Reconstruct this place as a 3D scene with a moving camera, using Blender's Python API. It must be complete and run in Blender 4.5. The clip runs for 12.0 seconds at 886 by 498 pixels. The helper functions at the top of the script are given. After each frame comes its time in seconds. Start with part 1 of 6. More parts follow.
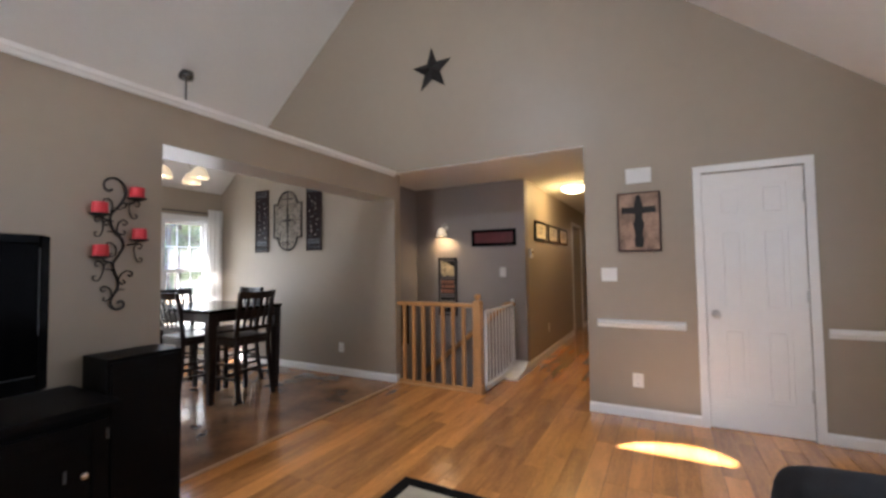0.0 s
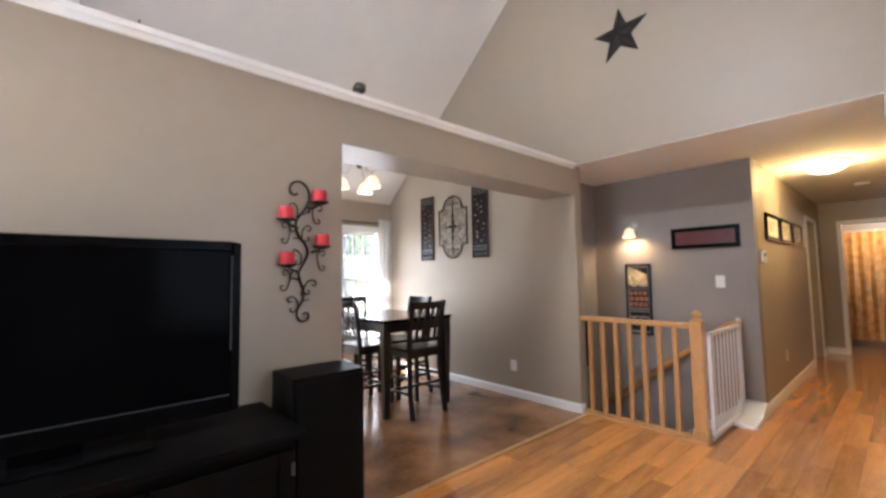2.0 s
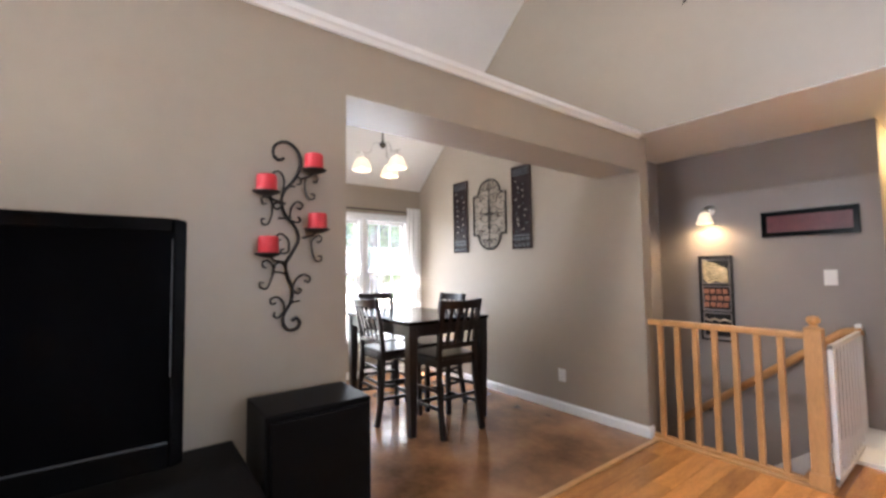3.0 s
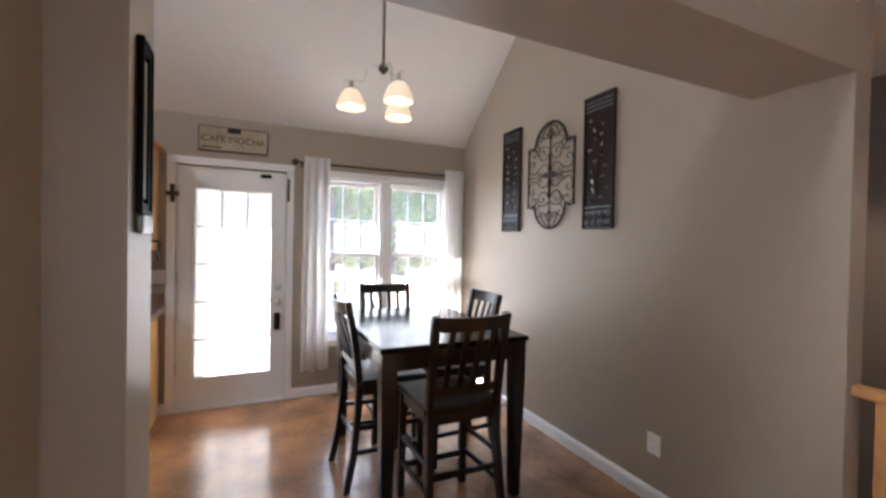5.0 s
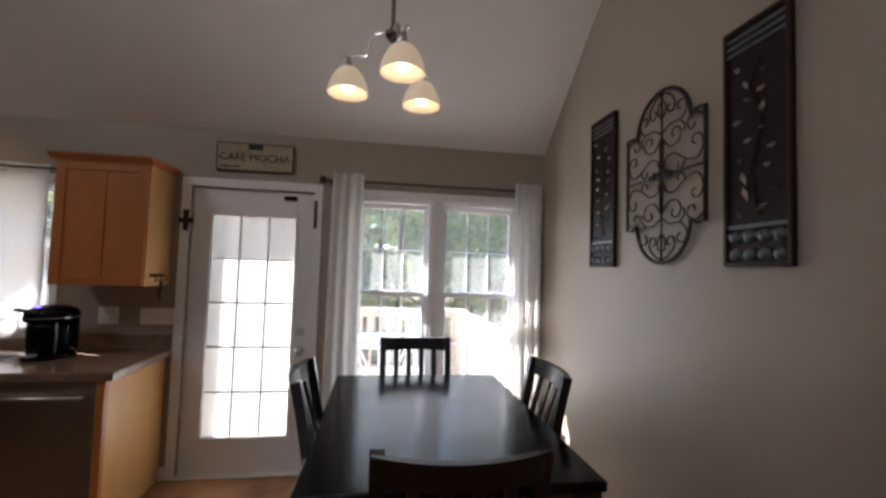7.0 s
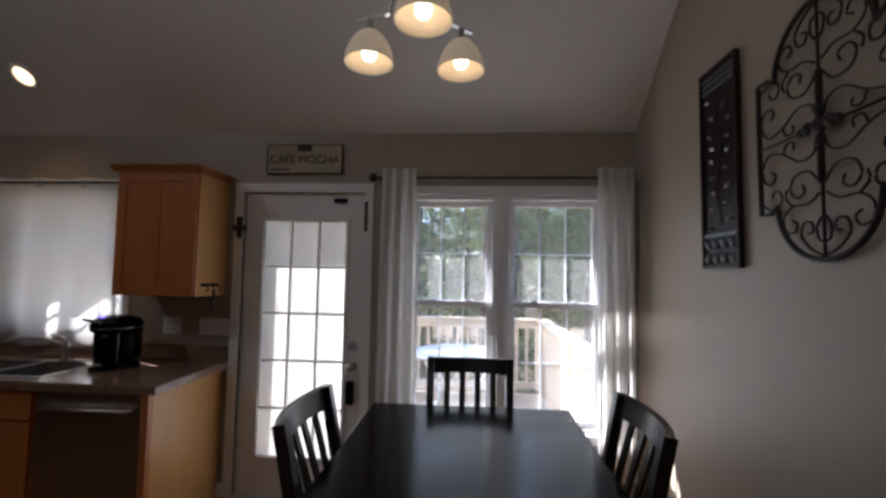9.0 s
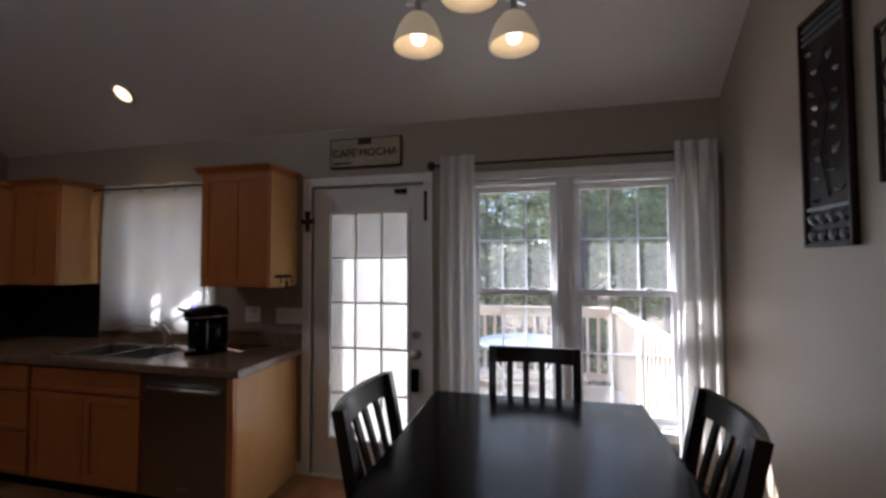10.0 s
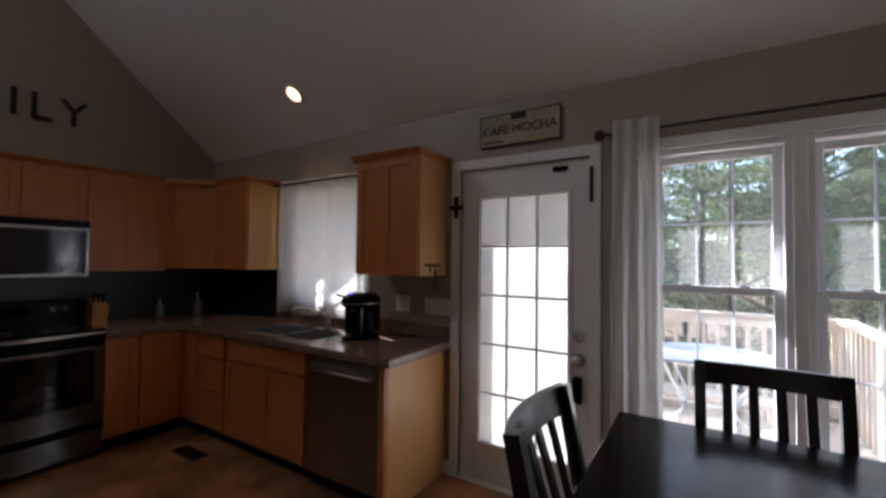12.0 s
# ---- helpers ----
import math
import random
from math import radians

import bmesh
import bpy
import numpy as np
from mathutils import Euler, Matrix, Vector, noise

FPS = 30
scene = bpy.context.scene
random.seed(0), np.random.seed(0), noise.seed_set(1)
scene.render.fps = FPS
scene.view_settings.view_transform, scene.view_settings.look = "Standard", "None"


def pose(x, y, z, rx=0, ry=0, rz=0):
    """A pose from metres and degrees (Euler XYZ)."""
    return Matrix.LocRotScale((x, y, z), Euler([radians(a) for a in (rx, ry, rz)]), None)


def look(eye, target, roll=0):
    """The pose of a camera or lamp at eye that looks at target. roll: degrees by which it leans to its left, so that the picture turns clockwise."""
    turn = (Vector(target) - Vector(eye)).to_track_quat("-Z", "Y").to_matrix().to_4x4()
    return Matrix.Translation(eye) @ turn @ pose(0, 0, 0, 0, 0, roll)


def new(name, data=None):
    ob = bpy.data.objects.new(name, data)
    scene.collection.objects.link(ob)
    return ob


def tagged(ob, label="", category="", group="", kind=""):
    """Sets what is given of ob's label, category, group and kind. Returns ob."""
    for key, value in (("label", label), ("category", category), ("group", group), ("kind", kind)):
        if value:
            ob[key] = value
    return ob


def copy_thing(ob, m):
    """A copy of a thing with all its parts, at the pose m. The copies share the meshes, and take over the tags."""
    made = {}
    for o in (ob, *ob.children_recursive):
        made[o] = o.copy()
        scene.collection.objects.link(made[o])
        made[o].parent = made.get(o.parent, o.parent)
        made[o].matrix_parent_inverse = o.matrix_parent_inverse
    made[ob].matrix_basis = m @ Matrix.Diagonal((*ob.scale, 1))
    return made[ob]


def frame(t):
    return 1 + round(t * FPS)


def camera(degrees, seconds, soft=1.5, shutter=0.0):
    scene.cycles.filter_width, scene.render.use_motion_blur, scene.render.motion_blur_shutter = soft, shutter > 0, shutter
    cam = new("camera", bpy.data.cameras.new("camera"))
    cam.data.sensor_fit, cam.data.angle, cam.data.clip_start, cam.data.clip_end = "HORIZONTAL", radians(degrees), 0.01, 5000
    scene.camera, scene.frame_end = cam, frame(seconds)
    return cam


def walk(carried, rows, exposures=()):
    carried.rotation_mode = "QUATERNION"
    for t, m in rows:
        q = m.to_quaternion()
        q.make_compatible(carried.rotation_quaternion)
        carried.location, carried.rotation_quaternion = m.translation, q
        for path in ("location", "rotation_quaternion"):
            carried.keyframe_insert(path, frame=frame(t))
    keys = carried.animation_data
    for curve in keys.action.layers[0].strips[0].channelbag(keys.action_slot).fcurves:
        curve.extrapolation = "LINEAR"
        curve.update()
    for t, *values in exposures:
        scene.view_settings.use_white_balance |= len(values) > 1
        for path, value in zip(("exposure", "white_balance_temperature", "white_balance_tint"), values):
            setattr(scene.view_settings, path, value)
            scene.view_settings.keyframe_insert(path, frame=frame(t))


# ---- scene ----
cam = camera(93.8, 12.0, 2.9)
PATH = [
    (0, (0.665, 0.236, 1.314), (-0.278, 1.997, 1.396), -0.8),
    (0.5, (0.546, 0.223, 1.321), (-0.615, 1.848, 1.431), -0.7),
    (1, (0.419, 0.216, 1.332), (-0.875, 1.734, 1.476), -0.6),
    (1.5, (0.269, 0.331, 1.32), (-1.135, 1.748, 1.471), -0.8),
    (2, (0.068, 0.526, 1.321), (-1.42, 1.855, 1.452), -0.9),
    (2.5, (-0.165, 0.714, 1.309), (-1.707, 1.983, 1.428), -0.7),
    (3, (-0.403, 0.928, 1.317), (-1.997, 2.131, 1.424), -0.8),
    (3.5, (-0.605, 1.194, 1.344), (-2.251, 2.327, 1.412), -0.7),
    (5.5, (-1.516, 2.419, 1.444), (-3.388, 3.124, 1.425), 1.7),
    (6, (-1.713, 2.639, 1.461), (-3.628, 3.215, 1.474), 2.1),
    (6.5, (-1.921, 2.798, 1.474), (-3.867, 3.256, 1.526), 2.2),
    (7, (-2.1, 2.903, 1.494), (-4.075, 3.2, 1.594), 1.8),
    (9, (-2.527, 3.136, 1.493), (-4.518, 2.992, 1.615), 1.0),
    (9.5, (-2.56, 3.169, 1.48), (-4.535, 2.871, 1.579), 0.4),
    (10, (-2.579, 3.17, 1.481), (-4.524, 2.709, 1.553), -0.2),
    (10.5, (-2.612, 3.179, 1.461), (-4.497, 2.516, 1.537), -0.1),
    (11, (-2.654, 3.126, 1.443), (-4.473, 2.296, 1.513), 0.1),
    (11.5, (-2.744, 3.04, 1.44), (-4.513, 2.108, 1.498), 0.3),
    (12, (-2.839, 2.955, 1.429), (-4.53, 1.887, 1.486), 0.7),
]
EXPOSURES = [(0.0, 3.78, 5950, 13), (1.0, 4.05, 5950, 13), (2.5, 4.65, 5950, 14), (3.5, 4.55, 5950, 14), (5.5, 3.85, 6000, 16), (7.0, 2.95, 6100, 16), (9.0, 2.12, 5950, 17), (9.5, 2.05, 5950, 17), (12.0, 2.22, 5950, 17)]
walk(cam, [(t, look(eye, target, roll)) for t, eye, target, roll in PATH], EXPOSURES)

# ---- light ----
SUN_WAY = Vector((0.44, 1.0, -0.887)).normalized()      # the way the sunlight travels
world = bpy.data.worlds.new("sky")
scene.world = world
world.use_nodes = True
wn, wl = world.node_tree.nodes, world.node_tree.links
sky = wn.new("ShaderNodeTexSky")
sky.sky_type, sky.sun_disc = 'NISHITA', False
sky.sun_elevation = math.asin(-SUN_WAY.z)
sky.sun_rotation = math.atan2(-SUN_WAY.x, -SUN_WAY.y)
wl.new(sky.outputs[0], wn["Background"].inputs[0])
wn["Background"].inputs[1].default_value = 0.15
sun_data = bpy.data.lights.new("sun", 'SUN')
sun_data.energy, sun_data.angle, sun_data.color = 5.0, radians(0.5), (1.0, 0.97, 0.93)
sun_ob = new("sun", sun_data)
sun_ob.matrix_world = look((0, 0, 8), Vector((0, 0, 8)) + SUN_WAY)


def area(name, at, to, w, h, watts, colour=(1, 1, 1)):
    d = bpy.data.lights.new(name, 'AREA')
    d.shape, d.size, d.size_y, d.energy, d.color = 'RECTANGLE', w, h, watts, colour
    o = new(name, d)
    o.matrix_world = look(at, to)
    return o


def bulb(name, at, watts, colour, r=0.03):
    d = bpy.data.lights.new(name, 'POINT')
    d.energy, d.color, d.shadow_soft_size = watts, colour, r
    o = new(name, d)
    o.location = at
    return o


WARM = (1.0, 0.72, 0.38)
# daylight at the window openings; the front and back ones are unseen, added for fill
area("unseen_front_fill", (2.08, 2.05, 1.48), (-1.5, 2.0, 1.6), 1.5, 1.4, 0.8, (0.94, 0.97, 1.0))
area("unseen_back_fill", (-1.40, -1.42, 1.45), (-1.2, 2.0, 2.2), 1.0, 1.4, 1.4, (0.94, 0.97, 1.0))
area("skylight_fan", (-1.56, -1.40, 4.53), (-1.7, 4.2, 2.1), 0.7, 0.24, 4.0, (0.96, 0.98, 1.0))
area("skylight_dining", (-5.21, 3.33, 1.28), (-3.0, 3.2, 1.0), 1.1, 1.3, 0.85, (0.93, 0.97, 1.0))
bulb("hall_bulb", (-0.42, 6.1, 2.27), 1.6, (1.0, 0.66, 0.24), 0.08)
bulb("stair_bulb", (-1.985, 5.15, 1.758), 0.85, WARM, 0.045)
for bx_, by_ in ((-4.08, 2.72), (-3.82, 2.965), (-4.158, 3.078)):
    bulb("chandelier_bulb", (bx_, by_, 2.29), 0.005, WARM, 0.025)


def spot(name, at, to, watts, colour, degrees, r=0.03):
    d = bpy.data.lights.new(name, 'SPOT')
    d.energy, d.color, d.spot_size, d.spot_blend, d.shadow_soft_size = watts, colour, radians(degrees), 0.6, r
    o = new(name, d)
    o.matrix_world = look(at, to)
    return o


# the lit kitchen lamps: the recessed light and the three track heads
spot("recessed_bulb", (-4.92, 0.23, 2.70), (-4.86, 0.2, 0.0), 0.7, (1.0, 0.68, 0.36), 100)
for ty_ in (-0.12, 0.38, 0.90):
    spot("track_bulb", (-4.04, ty_, 3.30), (-4.0, ty_ - 0.3, 0.0), 0.55, (1.0, 0.72, 0.42), 90)

# ---- materials ----
def material(name, colour, rough=0.6, metal=0.0, scale=6.0, vary=0.12, bump=0.0, bump_scale=60.0, spec=0.5, stretch=(1, 1, 1), coat=0.0, emit=0.0, per_object=0.0, fleck=0.4):
    m = bpy.data.materials.new(name)
    m.use_nodes = True
    n, l = m.node_tree.nodes, m.node_tree.links
    b = n["Principled BSDF"]
    b.inputs["Roughness"].default_value, b.inputs["Metallic"].default_value = rough, metal
    b.inputs["Specular IOR Level"].default_value = spec
    b.inputs["Coat Weight"].default_value, b.inputs["Coat Roughness"].default_value = coat, 0.12
    tc, mp = n.new("ShaderNodeTexCoord"), n.new("ShaderNodeMapping")
    mp.inputs["Scale"].default_value = stretch
    l.new(tc.outputs["Object"], mp.inputs[0])
    if per_object:
        info0, spread, shift = n.new("ShaderNodeObjectInfo"), n.new("ShaderNodeVectorMath"), n.new("ShaderNodeVectorMath")
        spread.operation, shift.operation = 'SCALE', 'ADD'
        spread.inputs[0].default_value = (37.0, 53.0, 11.0)
        l.new(info0.outputs["Random"], spread.inputs["Scale"])
        l.new(tc.outputs["Object"], shift.inputs[0]), l.new(spread.outputs[0], shift.inputs[1]), l.new(shift.outputs[0], mp.inputs[0])
    big, fine = n.new("ShaderNodeTexNoise"), n.new("ShaderNodeTexNoise")
    big.inputs["Scale"].default_value, big.inputs["Detail"].default_value = scale, 4
    fine.inputs["Scale"].default_value, fine.inputs["Detail"].default_value = scale * 9, 3
    l.new(mp.outputs[0], big.inputs[0]), l.new(mp.outputs[0], fine.inputs[0])
    mix = n.new("ShaderNodeMath")
    mix.operation = 'MULTIPLY_ADD'
    l.new(fine.outputs[0], mix.inputs[0])
    mix.inputs[1].default_value = fleck
    half = n.new("ShaderNodeMath")
    half.operation = 'MULTIPLY'
    half.inputs[1].default_value = 1 - fleck
    l.new(big.outputs[0], half.inputs[0]), l.new(half.outputs[0], mix.inputs[2])
    value = mix.outputs[0]
    if per_object:
        info, add = n.new("ShaderNodeObjectInfo"), n.new("ShaderNodeMath")
        add.operation, add.inputs[1].default_value = 'MULTIPLY_ADD', per_object
        l.new(info.outputs["Random"], add.inputs[0]), l.new(value, add.inputs[2])
        sub = n.new("ShaderNodeMath")
        sub.operation, sub.inputs[1].default_value = 'SUBTRACT', per_object / 2
        l.new(add.outputs[0], sub.inputs[0])
        value = sub.outputs[0]
    ramp = n.new("ShaderNodeValToRGB")
    e = ramp.color_ramp.elements
    e[0].position, e[1].position = 0.25, 0.75
    e[0].color = (*[c * (1 - vary) for c in colour], 1)
    e[1].color = (*[min(1, c * (1 + vary)) for c in colour], 1)
    l.new(value, ramp.inputs[0]), l.new(ramp.outputs[0], b.inputs["Base Color"])
    if bump:
        grain, bp = n.new("ShaderNodeTexNoise"), n.new("ShaderNodeBump")
        grain.inputs["Scale"].default_value, grain.inputs["Detail"].default_value = bump_scale, 3
        l.new(mp.outputs[0], grain.inputs[0]), l.new(grain.outputs[0], bp.inputs["Height"])
        bp.inputs["Strength"].default_value, bp.inputs["Distance"].default_value = bump, 0.01
        l.new(bp.outputs[0], b.inputs["Normal"])
    if emit:
        b.inputs["Emission Color"].default_value, b.inputs["Emission Strength"].default_value = (*colour, 1), emit
    return m


def glass(name, tint=(1, 1, 1), rough=0.0, mixing=0.1, frosted=False):
    m = bpy.data.materials.new(name)
    m.use_nodes = True
    n, l = m.node_tree.nodes, m.node_tree.links
    n.remove(n["Principled BSDF"])
    out = n["Material Output"]
    gl, mx = n.new("ShaderNodeBsdfGlossy"), n.new("ShaderNodeMixShader")
    clear = n.new("ShaderNodeBsdfTranslucent" if frosted else "ShaderNodeBsdfTransparent")
    clear.inputs[0].default_value = (*tint, 1)
    gl.inputs["Roughness"].default_value = rough
    mx.inputs[0].default_value = mixing
    l.new(clear.outputs[0], mx.inputs[1]), l.new(gl.outputs[0], mx.inputs[2]), l.new(mx.outputs[0], out.inputs[0])
    return m


def cloth(name, colour, through_=0.5):
    m = material(name, colour, 0.9, scale=30, vary=0.05, bump=0.1, bump_scale=400, spec=0.1)
    n, l = m.node_tree.nodes, m.node_tree.links
    tr, mx = n.new("ShaderNodeBsdfTranslucent"), n.new("ShaderNodeMixShader")
    tr.inputs[0].default_value = (*colour, 1)
    mx.inputs[0].default_value = through_
    l.new(n["Principled BSDF"].outputs[0], mx.inputs[1]), l.new(tr.outputs[0], mx.inputs[2])
    l.new(mx.outputs[0], n["Material Output"].inputs[0])
    return m


TAUPE = material("taupe_wall_paint", (0.35, 0.293, 0.228), 0.40, scale=1.3, vary=0.04, bump=0.04, bump_scale=180, spec=0.5)
GREY = material("grey_wall_paint", (0.285, 0.253, 0.238), 0.6, scale=1.3, vary=0.04, bump=0.05, bump_scale=180, spec=0.3)
CEIL = material("ceiling_paint", (0.80, 0.78, 0.75), 0.9, scale=2, vary=0.03, bump=0.12, bump_scale=140, spec=0.1)
WHITE = material("white_gloss_paint", (0.80, 0.79, 0.77), 0.35, scale=3, vary=0.03, bump=0.02, bump_scale=90)
VINYL = material("white_vinyl", (0.78, 0.79, 0.80), 0.35, scale=5, vary=0.02)
OAK = material("honey_oak", (0.52, 0.27, 0.10), 0.4, scale=5, vary=0.28, bump=0.06, bump_scale=60, stretch=(3, 3, 0.5), coat=0.3)
MAPLE = material("maple_cabinet", (0.49, 0.175, 0.05), 0.38, scale=4, vary=0.16, bump=0.03, bump_scale=80, stretch=(3, 3, 0.5), coat=0.25)
MAPLE_PALE = material("maple_end_panel", (0.62, 0.34, 0.12), 0.4, scale=4, vary=0.10, bump=0.03, bump_scale=80, stretch=(3, 3, 0.5), coat=0.2)
PLANK = material("oak_floor_plank", (0.63, 0.265, 0.066), 0.26, scale=2.6, vary=0.42, bump=0.012, bump_scale=70, stretch=(6, 0.8, 1), coat=1.0, per_object=0.32)
PLANK.node_tree.nodes["Principled BSDF"].inputs["Coat Roughness"].default_value = 0.13
GAP = material("floor_joint", (0.24, 0.10, 0.035), 0.8)
TILE = material("brown_stone_vinyl", (0.29, 0.145, 0.066), 0.24, scale=2.4, vary=0.75, bump=0.03, bump_scale=18, coat=0.25, fleck=0.15)
DARK = material("espresso_wood", (0.009, 0.0045, 0.004), 0.3, scale=5, vary=0.4, spec=0.35, stretch=(3, 3, 0.6), coat=0.15)
DARKTOP = material("espresso_tabletop", (0.008, 0.0055, 0.005), 0.15, scale=5, vary=0.3, spec=0.11, stretch=(0.6, 4, 1), coat=0.0)
BLACK = material("black_plastic", (0.004, 0.004, 0.0045), 0.22, scale=9, vary=0.2, spec=0.12)
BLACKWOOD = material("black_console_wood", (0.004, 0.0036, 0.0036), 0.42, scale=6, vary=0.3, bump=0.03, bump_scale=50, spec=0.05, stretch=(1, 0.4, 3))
SCREEN = material("tv_screen_glass", (0.002, 0.002, 0.0025), 0.14, spec=0.014)
TVBLACK = material("black_tv_shell", (0.003, 0.003, 0.0032), 0.25, scale=9, vary=0.2, spec=0.03)
OVENGLASS = material("dark_oven_glass", (0.003, 0.003, 0.003), 0.07, spec=0.45)
DARKSTEEL = material("dark_brushed_steel", (0.17, 0.165, 0.16), 0.27, metal=1.0, scale=8, vary=0.12, stretch=(0.4, 0.4, 14))
IRON = material("black_wrought_iron", (0.018, 0.015, 0.013), 0.55, metal=0.3, scale=30, vary=0.4, bump=0.2, bump_scale=90)
BRONZE = material("bronzed_metal", (0.05, 0.035, 0.025), 0.45, metal=0.6, scale=25, vary=0.5, bump=0.2, bump_scale=70)
CHROME = material("brushed_nickel", (0.55, 0.53, 0.50), 0.28, metal=1.0, scale=20, vary=0.08)
STEEL = material("stainless_steel", (0.33, 0.31, 0.29), 0.30, metal=1.0, scale=8, vary=0.10, stretch=(0.4, 0.4, 14))
WAX = material("red_candle_wax", (0.52, 0.022, 0.032), 0.5, scale=12, vary=0.08)
COUNTER = material("brown_granite_laminate", (0.21, 0.135, 0.095), 0.22, scale=16, vary=0.4, coat=0.3)
SPLASH = material("dark_backsplash", (0.014, 0.012, 0.011), 0.35, scale=10, vary=0.4, bump=0.03)
CURTAIN = cloth("white_curtain_cloth", (0.90, 0.89, 0.87), 0.6)
MUNTIN = cloth("white_vinyl_grille", (0.85, 0.86, 0.87), 0.35)
RUGC = material("cream_rug_pile", (0.55, 0.49, 0.38), 0.95, scale=20, vary=0.15, bump=0.5, bump_scale=300, spec=0.1)
RUGB = material("black_rug_border", (0.012, 0.011, 0.011), 0.95, scale=30, vary=0.2, bump=0.5, bump_scale=300, spec=0.1)
SOFA = material("charcoal_upholstery", (0.02, 0.019, 0.021), 0.85, scale=25, vary=0.2, bump=0.3, bump_scale=220, spec=0.2)
PANE = glass("window_glass", (0.97, 0.99, 1.0), 0.0, 0.03)
# translucent share mixed into the glass to imitate hazy glare over the view
veil, veil_mix = PANE.node_tree.nodes.new("ShaderNodeBsdfTranslucent"), PANE.node_tree.nodes.new("ShaderNodeMixShader")
veil.inputs[0].default_value, veil_mix.inputs[0].default_value = (0.9, 0.9, 0.9, 1), 0.065
for a_, b_ in ((PANE.node_tree.nodes["Mix Shader"].outputs[0], veil_mix.inputs[1]), (veil.outputs[0], veil_mix.inputs[2]), (veil_mix.outputs[0], PANE.node_tree.nodes["Material Output"].inputs[0])):
    PANE.node_tree.links.new(a_, b_)
FROST = glass("frosted_door_glass", (0.60, 0.60, 0.585), 0.3, 0.05, frosted=True)
# noise in the tint paints the uneven brightness of the blurred deck behind
fn, fl = FROST.node_tree.nodes, FROST.node_tree.links
f_tc, f_mp, f_ns, f_rp = fn.new("ShaderNodeTexCoord"), fn.new("ShaderNodeMapping"), fn.new("ShaderNodeTexNoise"), fn.new("ShaderNodeValToRGB")
f_mp.inputs["Scale"].default_value, f_ns.inputs["Scale"].default_value, f_ns.inputs["Detail"].default_value = (1.0, 2.2, 0.8), 2.2, 3
f_rp.color_ramp.elements[0].position, f_rp.color_ramp.elements[1].position = 0.35, 0.62
f_rp.color_ramp.elements[0].color, f_rp.color_ramp.elements[1].color = (0.55, 0.55, 0.535, 1), (0.67, 0.67, 0.655, 1)
for a_, b_ in ((f_tc.outputs["Object"], f_mp.inputs[0]), (f_mp.outputs[0], f_ns.inputs[0]), (f_ns.outputs[0], f_rp.inputs[0]), (f_rp.outputs[0], fn["Translucent BSDF"].inputs[0])):
    fl.new(a_, b_)
TABLEGLASS = cloth("rippled_table_glass", (0.64, 0.69, 0.69), 0.5)
SHADEG = material("alabaster_glass", (0.66, 0.53, 0.35), 0.4, scale=12, vary=0.1, emit=0.06)
SPOTM = material("lit_warm_spot", (1.0, 0.70, 0.40), 0.5, emit=0.55)
BULBM = material("lit_bulb", (1.0, 0.88, 0.66), 0.5, emit=0.8)
DOMEM = material("lit_dome_glass", (1.0, 0.84, 0.50), 0.4, emit=0.75)
DECK = material("pale_deck_wood", (0.62, 0.51, 0.38), 0.8, scale=6, vary=0.2, bump=0.2, bump_scale=60, stretch=(1, 4, 4))
BARK = material("tree_bark", (0.07, 0.05, 0.04), 0.9, scale=8, vary=0.5, bump=0.6, bump_scale=25, stretch=(3, 3, 0.5))
LEAF = material("green_leaves", (0.12, 0.16, 0.07), 0.6, scale=1.5, vary=0.5, per_object=0.3)
ln, ll = LEAF.node_tree.nodes, LEAF.node_tree.links
leaf_tr, leaf_mix = ln.new("ShaderNodeBsdfTranslucent"), ln.new("ShaderNodeMixShader")
leaf_tr.inputs[0].default_value, leaf_mix.inputs[0].default_value = (0.15, 0.195, 0.07, 1), 0.45
ll.new(ln["Principled BSDF"].outputs[0], leaf_mix.inputs[1]), ll.new(leaf_tr.outputs[0], leaf_mix.inputs[2])
ll.new(leaf_mix.outputs[0], ln["Material Output"].inputs[0])
GROUND = material("leaf_litter_ground", (0.14, 0.10, 0.06), 0.95, scale=1.2, vary=0.5, bump=0.5, bump_scale=20)


# ---- mesh helpers ----
def bm_box(bm, x0, x1, y0, y1, z0, z1, bevel=0.0):
    g = bmesh.ops.create_cube(bm, size=1.0)
    vs = g["verts"]
    for v in vs:
        v.co = (x0 + (x1 - x0) * (v.co.x + 0.5), y0 + (y1 - y0) * (v.co.y + 0.5), z0 + (z1 - z0) * (v.co.z + 0.5))
    if bevel:
        es = list({e for v in vs for e in v.link_edges})
        bmesh.ops.bevel(bm, geom=es, offset=bevel, segments=2, affect='EDGES', profile=0.6)
    return bm


def box(x0, x1, y0, y1, z0, z1, bevel=0.0):
    return bm_box(bmesh.new(), x0, x1, y0, y1, z0, z1, bevel)


def prism(points, axis, a, b, bm=None):
    """A flat outline of (u, v) pairs drawn out along an axis from a to b."""
    bm = bm or bmesh.new()
    put = {"x": lambda u, v, w: (w, u, v), "y": lambda u, v, w: (u, w, v), "z": lambda u, v, w: (u, v, w)}[axis]
    lo, hi = [bm.verts.new(put(u, v, a)) for u, v in points], [bm.verts.new(put(u, v, b)) for u, v in points]
    bm.faces.new(lo), bm.faces.new(hi)
    for i in range(len(points)):
        j = (i + 1) % len(points)
        bm.faces.new((lo[i], lo[j], hi[j], hi[i]))
    bmesh.ops.recalc_face_normals(bm, faces=bm.faces)
    return bm


